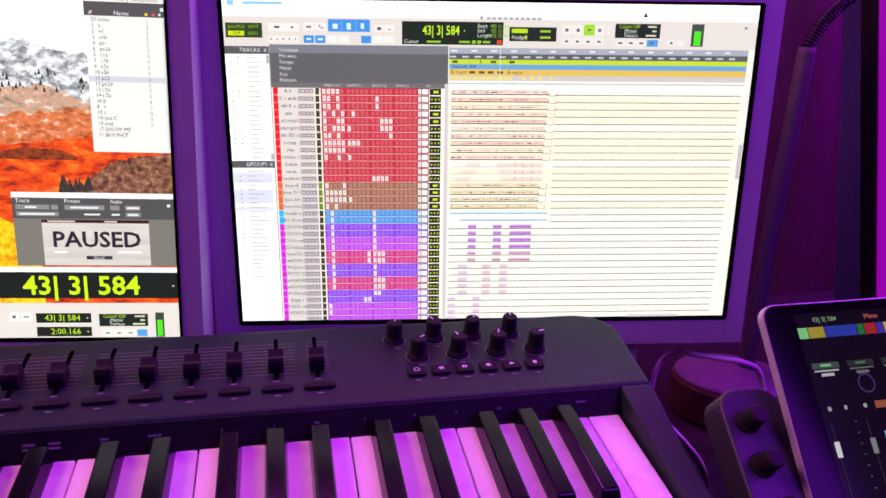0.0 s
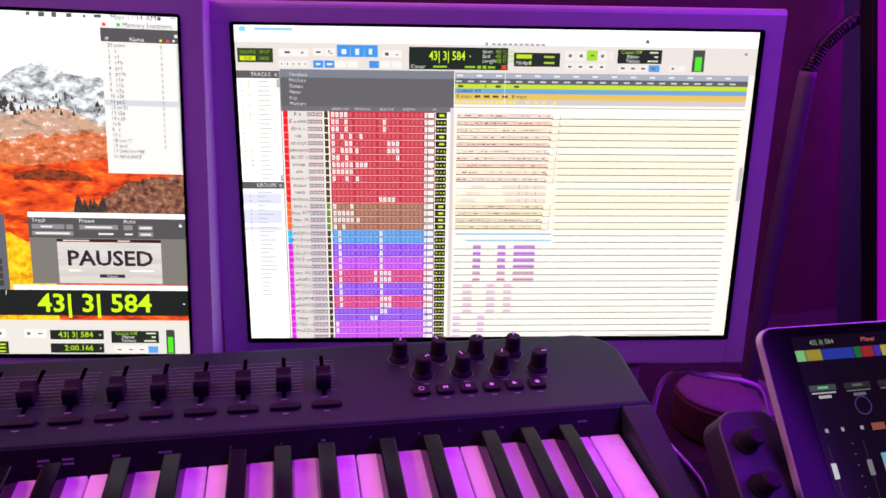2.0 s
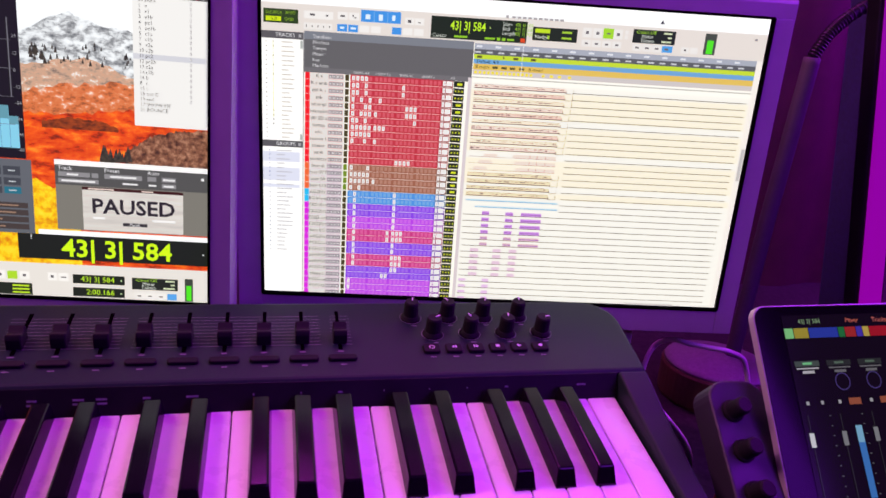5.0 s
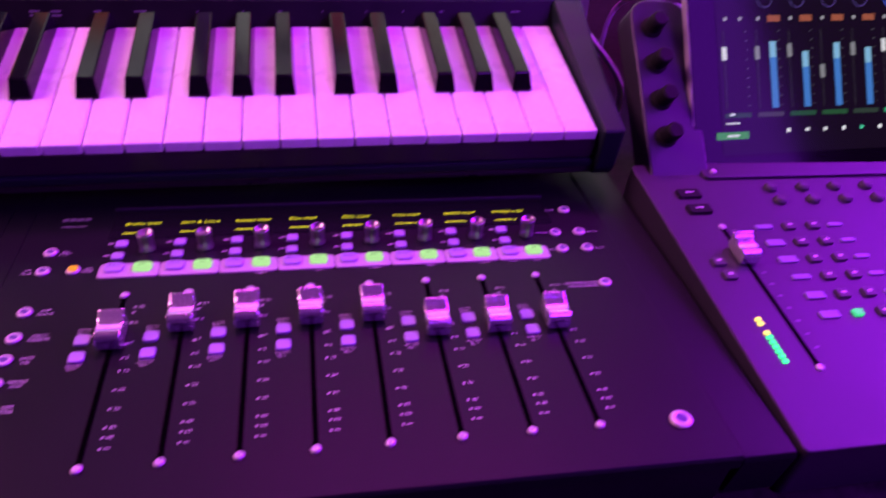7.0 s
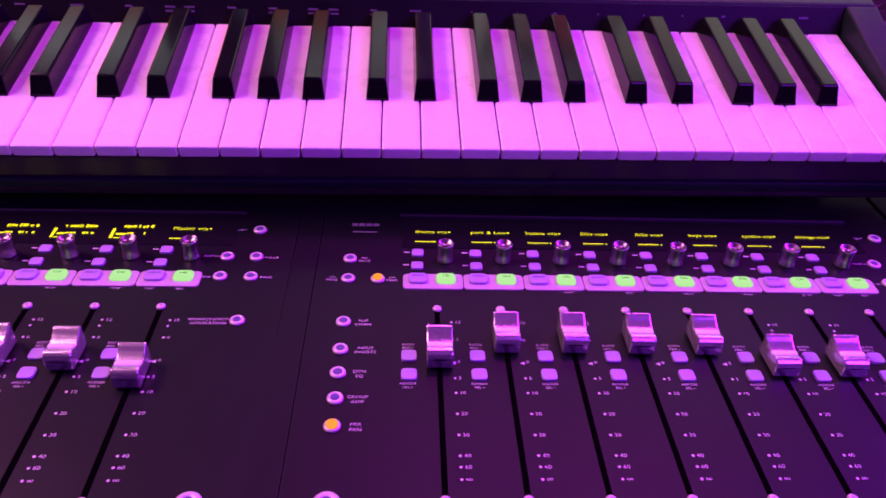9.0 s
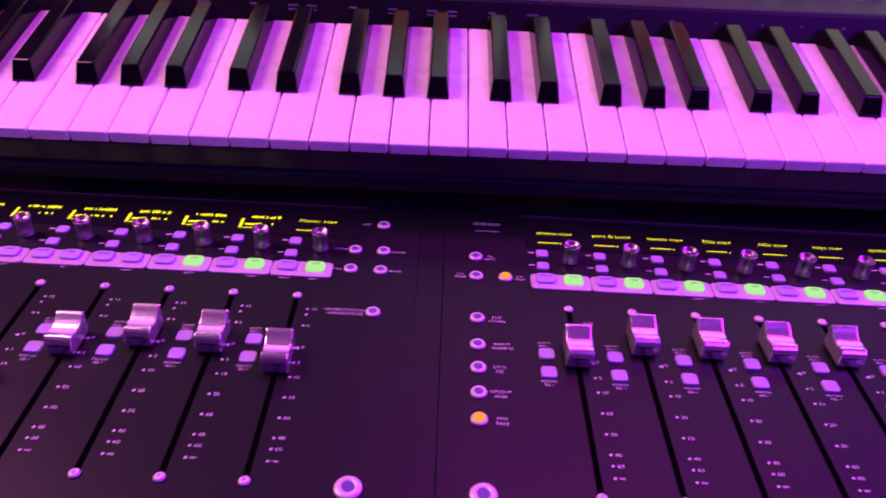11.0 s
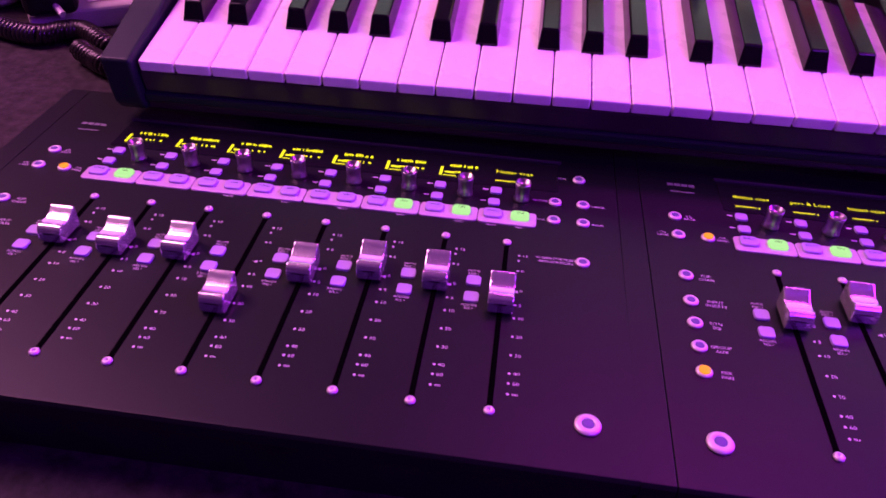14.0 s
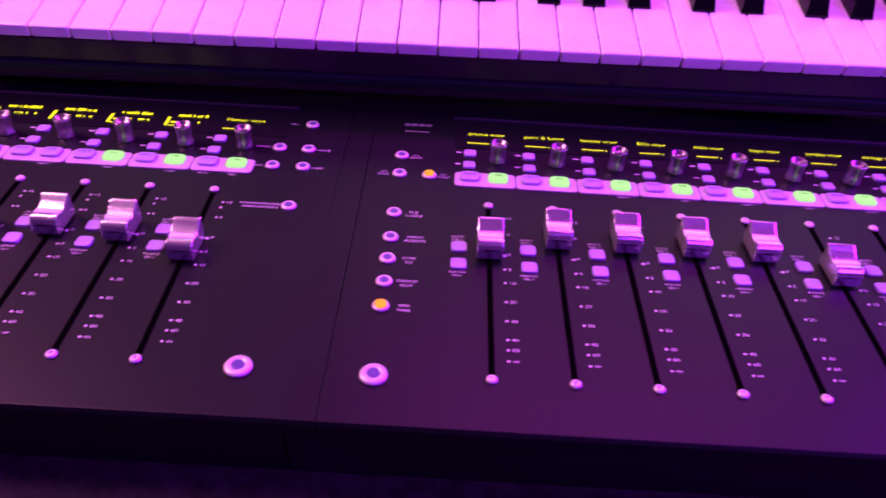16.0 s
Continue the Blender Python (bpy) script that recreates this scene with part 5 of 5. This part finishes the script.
    ui_text(mon, "Memory Locations", 0.903, 0.0308, 0.0050, srgb(60, 56, 58), 9)
    ui_text(mon, "Name", 0.9135, 0.0690, 0.0046, srgb(230, 228, 230), 10)
    ui_text(mon, "#", 0.8730, 0.0680, 0.0044, srgb(230, 228, 230), 10)
    ui(mon, "window_key", [(0.8690, 0.8750, 0.0265, 0.0355)], srgb(236, 70, 70), 9)
    ui(mon, "window_key", [(0.8930, 0.8990, 0.0265, 0.0355)], srgb(60, 196, 80), 9)
    ui(mon, "header_mark", [(0.9645, 0.9690, 0.066, 0.073)], srgb(236, 206, 40), 10)
    ui(mon, "header_mark", [(0.9760, 0.9810, 0.066, 0.074)], srgb(214, 80, 90), 10)
    ui(mon, "header_mark", [(0.9870, 0.9905, 0.066, 0.072), (0.990, 0.9955, 0.0515, 0.060)], srgb(230, 230, 230), 10)
    ui(mon, "selected_row", [(0.8652, 0.9930, 0.2357, 0.2515)], srgb(206, 206, 212), 9)
    rows = [0.0866 + 0.0155 * i for i in range(21)]
    for i, w in enumerate(("intro", "v", "v1", "v1b", "pc1", "pc1b", "c1a", "c1b", "v2a", "v2b", "pc2", "pc2b", "c2a", "c2b", "b", "c", "c", "out C", "end", "SHOW ME", "BOUNCE")):
        ui_text(mon, w, 0.8870, rows[i], 0.0043, srgb(50, 46, 48), 10, bold=0.00005)
        ui_text(mon, ("20", "1", "2", "3", "4", "6", "5", "7", "9", "10", "11", "12", "13", "14", "16", "8", "15", "18", "19", "17", "21")[i], 0.8760, rows[i], 0.0040, srgb(56, 52, 54), 10, bold=0.00005)
    ui(mon, "row_marks", [(0.9655, 0.9685, t - 0.004, t + 0.004) for t in rows[:19]], srgb(150, 146, 148), 10)
    ui(mon, "row_holes", [(0.9663, 0.9677, t - 0.002, t + 0.002) for t in rows[:19]], srgb(252, 250, 248), 11)
    ui(mon, "scroll_bar", [(0.9935, 0.9985, 0.078, 0.435)], srgb(196, 194, 196), 10)
    SHIFT[:] = [-0.004, -0.034]
    # spectrum window
    ui(mon, "spectrum_window", [(0.40, 0.6740, 0.02, 0.6010)], srgb(26, 26, 30), 8, 1.0, "black spectrum window")
    ui(mon, "spectrum_bars", [(0.61, 0.6330, 0.4214, 0.57), (0.6335, 0.6490, 0.4467, 0.57), (0.6495, 0.6650, 0.4766, 0.57)], srgb(130, 200, 226), 9)
    ui(mon, "spectrum_caps", [(0.61, 0.6330, 0.4214, 0.46), (0.6335, 0.6490, 0.4467, 0.485), (0.6495, 0.6650, 0.4766, 0.50)], srgb(96, 150, 166), 10)
    ui(mon, "spectrum_lines", [(0.40, 0.66, t, t + 0.0012) for t in (0.26, 0.34, 0.42, 0.50)] + [(0.6555, 0.6575, 0.20, 0.42)], srgb(110, 110, 116), 11)
    for w, t in (("24", 0.25), ("12", 0.298), ("0", 0.345), ("-12", 0.392), ("-24", 0.438), ("-36", 0.485), ("-48", 0.53), ("-60", 0.575)):
        ui_text(mon, w, 0.6620, t, 0.0038, srgb(150, 150, 154), 11)
    ui(mon, "equaliser_window", [(0.40, 0.6820, 0.6035, 0.8294)], srgb(96, 100, 106), 8, 1.0, "grey plug-in window")
    ui(mon, "equaliser_keys", [(0.60, 0.628, 0.625, 0.652), (0.632, 0.662, 0.625, 0.652), (0.60, 0.628, 0.660, 0.682), (0.632, 0.662, 0.660, 0.682), (0.60, 0.628, 0.688, 0.708)], srgb(66, 70, 76), 9)
    ui(mon, "equaliser_key_lit", [(0.632, 0.662, 0.688, 0.708)], srgb(40, 110, 130), 9)
    ui(mon, "equaliser_marks", [(0.606, 0.622, 0.636, 0.640), (0.641, 0.653, 0.636, 0.640), (0.641, 0.653, 0.669, 0.673), (0.640, 0.654, 0.696, 0.700)], srgb(180, 186, 190), 10)
    ui(mon, "file_rows", [(0.58, 0.672, 0.735, 0.752), (0.58, 0.672, 0.757, 0.774), (0.58, 0.672, 0.779, 0.796), (0.58, 0.672, 0.801, 0.818)], srgb(70, 62, 58), 9)
    ui(mon, "file_bars", [(0.60, 0.655, 0.7415, 0.746), (0.60, 0.650, 0.7635, 0.768), (0.60, 0.625, 0.7855, 0.790), (0.60, 0.630, 0.8075, 0.812)], srgb(150, 120, 100), 10)
    # plug-in window
    ui(mon, "plug_in_window", [(0.7232, 1.0035, 0.6065, 0.8100)], srgb(122, 119, 110), 8, 1.0, "grey plug-in window")
    ui(mon, "plug_in_title", [(0.7232, 1.0035, 0.5955, 0.6110)], srgb(248, 246, 244), 9)
    ui(mon, "plug_in_header", [(0.7232, 1.0035, 0.6110, 0.6708)], srgb(82, 82, 80), 9)
    for w, s in (("Track", 0.7290), ("Preset", 0.8120), ("Auto", 0.8900)):
        ui_text(mon, w, s, 0.6200, 0.0048, srgb(226, 224, 226), 10)
    ui(mon, "plug_in_keys", [(0.7290, 0.7860, 0.631, 0.645), (0.7890, 0.8010, 0.631, 0.645), (0.7290, 0.8010, 0.651, 0.664), (0.8120, 0.8800, 0.631, 0.645), (0.8900, 0.9060, 0.631, 0.645), (0.9160, 0.9420, 0.631, 0.645), (0.9160, 0.9420, 0.651, 0.664)], srgb(140, 138, 140), 10)
    ui(mon, "plug_in_marks", [(0.745, 0.765, 0.6355, 0.6405), (0.735, 0.795, 0.655, 0.660), (0.822, 0.870, 0.6355, 0.6405), (0.845, 0.872, 0.655, 0.660), (0.892, 0.906, 0.655, 0.660), (0.919, 0.940, 0.6355, 0.6405), (0.920, 0.938, 0.655, 0.660), (0.989, 0.994, 0.626, 0.634)], srgb(236, 234, 234), 11)
    ui(mon, "plate_header", [(0.7705, 0.9549, 0.6740, 0.6830)], srgb(60, 26, 20), 9)
    ui(mon, "plate_marks", [(0.781, 0.828, 0.6765, 0.6805), (0.878, 0.900, 0.6765, 0.6805)], srgb(226, 206, 196), 10)
    part("plate", flat(quads_of([(0.7705, 0.9549, 0.6830, 0.8078)])), picture("metal_plate", ((0.35, (196, 190, 184)), (0.65, (222, 216, 208))), 40, (0.3, 4, 1)), mon, "pale metal plate", at=sheet(9))
    ui_text(mon, "PAUSED", 0.8633, 0.7335, 0.0180, srgb(40, 36, 40), 10, "CENTER", bold=0.022, wide=0.0685)
    ui(mon, "plate_key", [(0.8430, 0.8880, 0.7800, 0.7900)], srgb(50, 48, 50), 10)
    ui_text(mon, "Pause", 0.8655, 0.7850, 0.0036, srgb(226, 224, 226), 11, "CENTER")
    ui(mon, "plate_bars", [(0.789, 0.810, 0.7660, 0.7715), (0.898, 0.940, 0.7660, 0.7715)], srgb(250, 248, 246), 10)
    # big counter
    ui(mon, "counter_title", [(0.6879, 1.0035, 0.8140, 0.8292)], srgb(250, 250, 248), 9)
    ui(mon, "counter_window", [(0.6497, 1.0035, 0.8292, 0.9080)], srgb(28, 34, 24), 9, 1.0, "dark counter window")
    ui_text(mon, "43| 3| 584", 0.8310, 0.8720, 0.0222, srgb(205, 245, 20), 10, "CENTER", bold=0.018, wide=0.0925)
    ui_text(mon, "?", 0.6720, 0.8400, 0.0060, srgb(230, 230, 230), 10)
    ui(mon, "counter_mark", [(0.9905, 0.9940, 0.868, 0.872)], srgb(210, 210, 210), 10)
    # transport window
    ui(mon, "transport_window", [(0.40, 1.0035, 0.9230, 1.0300)], srgb(226, 220, 212), 8, 1.0, "pale transport window")
    ui(mon, "orange_edge", [(0.40, 1.0035, 1.0300, 1.0335)], srgb(244, 140, 60), 8)
    for a, b, c, d, w in ((0.7458, 0.8426, 0.9539, 0.9834, "43| 3| 584"), (0.7451, 0.8419, 0.9960, 1.0255, "2:00.166")):
        ui(mon, "counter_box", [(a, b, c, d)], srgb(30, 38, 24), 9)
        ui_text(mon, w, a + 0.078, (c + d) / 2, 0.0070, srgb(190, 235, 40), 10, "RIGHT")
        ui(mon, "counter_mark", [(b - 0.008, b - 0.005, (c + d) / 2 - 0.002, (c + d) / 2 + 0.002)], srgb(200, 220, 160), 10)
    ui(mon, "count_box", [(0.8562, 0.9435, 0.9561, 0.9946)], srgb(34, 40, 30), 9)
    ui_text(mon, "Count Off", 0.8640, 0.9635, 0.0043, srgb(160, 210, 50), 10)
    ui_text(mon, "Meter", 0.8760, 0.9755, 0.0043, srgb(220, 226, 214), 10)
    ui_text(mon, "Tempo", 0.8740, 0.9870, 0.0043, srgb(220, 226, 214), 10)
    ui(mon, "count_marks", [(0.920, 0.938, 0.961, 0.966), (0.930, 0.938, 0.973, 0.978), (0.916, 0.938, 0.985, 0.990)], srgb(210, 220, 180), 10)
    ui(mon, "meter_box", [(0.9568, 0.9725, 0.9523, 1.0284)], srgb(60, 68, 56), 9)
    ui(mon, "meter_bar", [(0.9600, 0.9695, 0.975, 1.025)], srgb(80, 226, 30), 10)
    ui(mon, "transport_keys", [(0.6040, 0.6220, 0.952, 0.978), (0.6480, 0.6660, 0.952, 0.978), (0.700, 0.7165, 0.952, 0.978), (0.7195, 0.738, 0.952, 0.978)] + [(0.862 + 0.0205 * j, 0.879 + 0.0205 * j, 1.005, 1.026) for j in range(3)], srgb(244, 240, 234), 9)
    ui(mon, "transport_marks", [(0.610, 0.616, 0.960, 0.969), (0.654, 0.660, 0.960, 0.969), (0.705, 0.711, 0.960, 0.969), (0.724, 0.734, 0.963, 0.967)] + [(0.866 + 0.0205 * j, 0.874 + 0.0205 * j, 1.013, 1.018) for j in range(3)], srgb(110, 106, 108), 10)
    ui(mon, "play_key", [(0.6260, 0.6440, 0.952, 0.978)], srgb(170, 214, 40), 9)
    ui(mon, "blue_key", [(0.9229, 0.9411, 1.0050, 1.0260)], srgb(86, 160, 226), 9)
    ui(mon, "range_box", [(0.56, 0.6700, 0.990, 1.028)], srgb(34, 42, 28), 9)
    ui(mon, "range_marks", [(0.634, 0.665, 0.996 + 0.011 * j, 1.001 + 0.011 * j) for j in range(3)], srgb(190, 225, 40), 10)


desktop(mon_side)

# ---- behind and beside the desk ----
# folded dark curtain behind the monitors
def curtain(x0, x1, y, z0, z1, folds, depth, seed):
    rnd = random.Random(seed)
    n = folds * 10
    bm = bmesh.new()
    cols = []
    for i in range(n + 1):
        u = i / n
        off = depth * math.sin(u * folds * 2 * math.pi + 0.7 * math.sin(u * 9)) * (0.7 + 0.3 * math.sin(u * 23 + 1))
        cols.append([bm.verts.new((x0 + (x1 - x0) * u + 0.012 * math.sin(z * 3 + u * 20), y + off * (0.75 + 0.25 * math.sin(2.2 * z + u * 7)), z)) for z in [z0 + (z1 - z0) * k / 12 for k in range(13)]])
    for a, b in zip(cols, cols[1:]):
        for k in range(12):
            bm.faces.new((a[k], b[k], b[k + 1], a[k + 1]))
    solid = bmesh.ops.solidify(bm, geom=list(bm.faces), thickness=0.004)
    return bm


tagged(part("curtain", curtain(0.55, 1.75, 0.72, 0.02, 2.45, 5, 0.020, 2), CURTAIN, smooth=True), "heavy dark curtain hanging in folds behind the monitors", "curtain")

lamp = thing("gooseneck_stand", pose(0.910, 0.340, DESK_Z), "round wooden base with a bent gooseneck stem", "stand")
part("base", lathe([(0.058, 0), (0.060, 0.004), (0.060, 0.036), (0.0585, 0.0385)], 48), WOOD, lamp, "brown wooden base")
part("base_top", lathe([(0.0580, 0.0386), (0.0570, 0.0415), (0.0500, 0.0440), (0.030, 0.0455), (0.016, 0.049)], 48), DIMPRINT, lamp, "grey metal cap", smooth=True)
part("stem", tube([(0.016, 0.0, 0.043), (0.0205, 0.0, 0.12), (0.0246, 0.0, 0.202), (0.031, 0.0, 0.29), (0.037, 0.0, 0.372)], 0.0082, 14), STEMMAT, lamp, "dull rubber-covered stem", smooth=True)
neck = [(0.037, 0.0, 0.372), (0.049, 0.0, 0.395), (0.0675, 0.0, 0.414), (0.111, 0.0, 0.442), (0.175, -0.004, 0.477)]
part("gooseneck", tube(neck, 0.0056, 12), DARK, lamp, "ribbed black gooseneck", smooth=True)
for a, b in zip(neck, neck[1:]):
    for k in range(8):
        p = Vector(a).lerp(Vector(b), (k + 0.5) / 8)
        d = (Vector(b) - Vector(a)).normalized()
        place("neck_ring", shared("neck_ring", lambda: lathe([(0.0058, -0.0012), (0.0066, 0.0), (0.0058, 0.0012)], 14), DARK), lamp, at=Matrix.Translation(p) @ d.to_track_quat("Z", "Y").to_matrix().to_4x4())

cable = thing("white_cable", pose(0, 0, 0), "thin white cable looping beside the keyboard", "cable")
part("cord", tube([(0.800, 0.318, 0.7465), (0.802, 0.312, 0.770), (0.803, 0.310, 0.7865), (0.806, 0.310, 0.806), (0.814, 0.310, 0.8204), (0.821, 0.295, 0.832), (0.831, 0.280, 0.834), (0.855, 0.270, 0.8325), (0.873, 0.270, 0.8283), (0.895, 0.276, 0.815), (0.905, 0.272, 0.780), (0.910, 0.268, 0.7465)], 0.0026, 10), CABLEWHITE, cable, smooth=True)
loop = thing("white_cable", pose(0, 0, 0), "short white cable lying beside the keyboard end", "cable")
part("cord", tube([(0.712, 0.130, 0.853), (0.722, 0.120, 0.842), (0.733, 0.118, 0.830), (0.742, 0.118, 0.817), (0.747, 0.120, 0.802), (0.748, 0.124, 0.775), (0.748, 0.130, 0.7465)], 0.0026, 10), CABLEWHITE, loop, smooth=True)

book = thing("red_box", pose(0.800, 0.118, DESK_Z, 0, 0, 8), "small red card box on the desk", "box")
part("carton", box(-0.018, 0.022, -0.012, 0.012, 0.0, 0.096, 0.001), RED, book)
part("flap", box(-0.017, 0.021, -0.011, 0.011, 0.0962, 0.0972, 0.0003), PALECARD, book)

# light bar and the post beside it
bar = thing("light_bar", pose(1.0364, 0.272, DESK_Z, 0, -10.3, 0), "leaning magenta light bar on the desk", "lamp")
part("housing", box(-0.003, 0.026, 0.004, 0.022, 0.0, 0.62, 0.002), DARK, bar)
part("diffuser", box(0.0, 0.023, -0.002, 0.0036, 0.004, 0.61, 0.0012), glow((0.62, 0.0, 0.80), 0.6), bar, "glowing magenta diffuser")
post = thing("acoustic_panel", pose(1.122, 0.345, DESK_Z, 0, -8, 0), "tall dark blue cloth-covered acoustic panel", "panel")
part("frame", box(-0.042, 0.0, 0.0, 0.05, 0.0, 0.80, 0.004), material("blue_cloth", (0.028, 0.020, 0.11), 0.85, vary=0.3, scale=200, bump=0.3, bump_scale=1500), post)
part("board", box(0.0012, 0.034, 0.002, 0.05, 0.0, 0.80, 0.004), material("plum_cloth", (0.34, 0.17, 0.20), 0.85, vary=0.2, scale=120, bump=0.3, bump_scale=1500), post)

spk = thing("loudspeaker", pose(1.170, 0.24, DESK_Z, 0, -9, 0), "loudspeaker with a perforated metal grille", "loudspeaker")
part("cabinet", box(-0.004, 0.26, 0.008, 0.22, 0.0, 0.42, 0.006), DARK, spk)
part("grille", box(0.0, 0.256, 0.0, 0.0078, 0.006, 0.414, 0.003), ALU, spk, "perforated metal grille")
holes = bmesh.new()
for j in range(66):
    for i in range(42):
        hx, hz = 0.008 + 0.0058 * i + 0.0029 * (j % 2), 0.014 + 0.0060 * j
        vs = [holes.verts.new((hx + 0.0019 * math.cos(k * math.pi / 3), -0.0003, hz + 0.0019 * math.sin(k * math.pi / 3))) for k in range(6)]
        holes.faces.new(vs)
tagged(part("holes", holes, SLOT, spk), kind="stuff")
part("power_light", lathe([(0.0035, 0), (0.003, 0.001)], 12), glow((1, 0.95, 0.9), 3.0), spk, "small white power light", at=pose(0.052, -0.0006, 0.172, 90, 0, 0))
hp = thing("black_cable", pose(0, 0, 0), "thick black cable hanging in a loop", "cable")
part("cord", tube([(1.150, 0.175, 0.7500), (1.178, 0.20, 0.80), (1.176, 0.205, 0.845), (1.162, 0.21, 0.880), (1.142, 0.215, 0.893), (1.122, 0.22, 0.885), (1.112, 0.23, 0.85), (1.118, 0.24, 0.80), (1.125, 0.25, 0.7500)], 0.006, 12), RUBBER, hp, smooth=True)
redb = thing("red_box", pose(1.160, 0.175, DESK_Z, 0, 0, 15), "red card box beside the loudspeaker", "box")
part("carton", box(-0.02, 0.08, -0.02, 0.04, 0.0, 0.085, 0.002), RED, redb)
whitec = thing("white_cable", pose(0, 0, 0), "white cable lying beside the tablet", "cable")
part("cord", tube([(1.10, 0.13, 0.7465), (1.115, 0.12, 0.79), (1.15, 0.13, 0.80), (1.20, 0.14, 0.78), (1.25, 0.15, 0.7465)], 0.003, 10), CABLEWHITE, whitec, smooth=True)

# ---- left of the keyboard ----
phone = thing("desk_phone", pose(-0.2180, 0.2420, DESK_Z, 0, 0, 32), "grey desk phone with a pale key panel", "phone")
part("body", side_prism([(-0.045, 0.0), (-0.045, 0.020), (0.15, 0.062), (0.15, 0.0)], -0.012, 0.17, 0.003), PHONEGREY, phone)
part("key_panel", side_prism([(-0.036, 0.0225), (-0.036, 0.0235), (0.14, 0.0618), (0.14, 0.0605)], 0.040, 0.155, 0.0003), PALECARD, phone, "pale key panel")
for r in range(4):
    for k in range(3):
        place("phone_key", shared("phone_key", lambda: prism(rounded(-0.0085, 0.0085, -0.005, 0.005, 0.004), 0, 0.003, 0.001), PLATE), phone, at=pose(0.062 + 0.027 * k, 0.004 + 0.024 * r, 0.0325 + 0.0052 * r, 12, 0, 0))
hand = thing("phone_handset", pose(-0.2180, 0.2420, DESK_Z, 0, 0, 32), "black telephone handset lying on the phone", "handset")
GRIP = pose(0, -0.045, 0.0208, 12.2, 0, 0)
part("grip", box(-0.010, 0.030, 0.03, 0.155, 0.006, 0.030, 0.008, 3), DARK, hand, at=GRIP)
part("mouthpiece", box(-0.013, 0.033, -0.014, 0.040, 0.0006, 0.034, 0.009, 3), DARK, hand, at=GRIP)
part("earpiece", box(-0.013, 0.033, 0.145, 0.196, 0.0006, 0.034, 0.009, 3), DARK, hand, at=GRIP)
part("plug", lathe([(0.003, 0), (0.003, 0.018)], 10), STEEL, hand, "small metal plug", at=pose(0.012, -0.056, 0.032, 110, 0, 20))
bowl = thing("white_cup", pose(-0.292, 0.272, DESK_Z), "glossy white cup standing on the desk", "cup")
part("cup", lathe([(0.026, 0), (0.034, 0.006), (0.042, 0.05), (0.044, 0.085), (0.041, 0.085), (0.038, 0.05), (0.030, 0.010)], 32), WHITE_KEY, bowl, smooth=True)


def coil(points, radius, wire, turns, steps=14):
    pts = [Vector(p) for p in points]
    path = []
    n = turns * steps
    for i in range(n + 1):
        u = i / n * (len(pts) - 1)
        k = min(int(u), len(pts) - 2)
        f = u - k
        p0, p1, p2, p3 = pts[max(k - 1, 0)], pts[k], pts[k + 1], pts[min(k + 2, len(pts) - 1)]
        c = 0.5 * ((2 * p1) + (p2 - p0) * f + (2 * p0 - 5 * p1 + 4 * p2 - p3) * f * f + (3 * p1 - p0 - 3 * p2 + p3) * f ** 3)
        d = (p2 - p0).normalized()
        side = d.cross(Vector((0, 0, 1))).normalized()
        up = side.cross(d)
        a = 2 * math.pi * i / steps
        path.append(c + radius * (math.cos(a) * side + math.sin(a) * up))
    return tube(path, wire, 6, 1)


cord = thing("coiled_cord", pose(0, 0, 0), "coiled black telephone cord on the desk", "cord")
part("coil", coil([(-0.36, 0.215, 0.7545), (-0.30, 0.205, 0.7545), (-0.262, 0.197, 0.7545), (-0.231, 0.189, 0.7545), (-0.204, 0.180, 0.7545), (-0.182, 0.179, 0.7545), (-0.168, 0.192, 0.7545), (-0.153, 0.196, 0.7545), (-0.1346, 0.184, 0.7545), (-0.109, 0.165, 0.7545), (-0.06, 0.15, 0.7545)], 0.0068, 0.0029, 54), CORDMAT, cord, smooth=True)
cord2 = thing("coiled_cord", pose(0, 0, 0), "end of the coiled black cord bending back", "cord")
part("coil", coil([(-0.134, 0.156, 0.7545), (-0.114, 0.1415, 0.7545), (-0.0975, 0.1315, 0.7545), (-0.05, 0.105, 0.7545)], 0.0068, 0.0029, 16), CORDMAT, cord2, smooth=True)
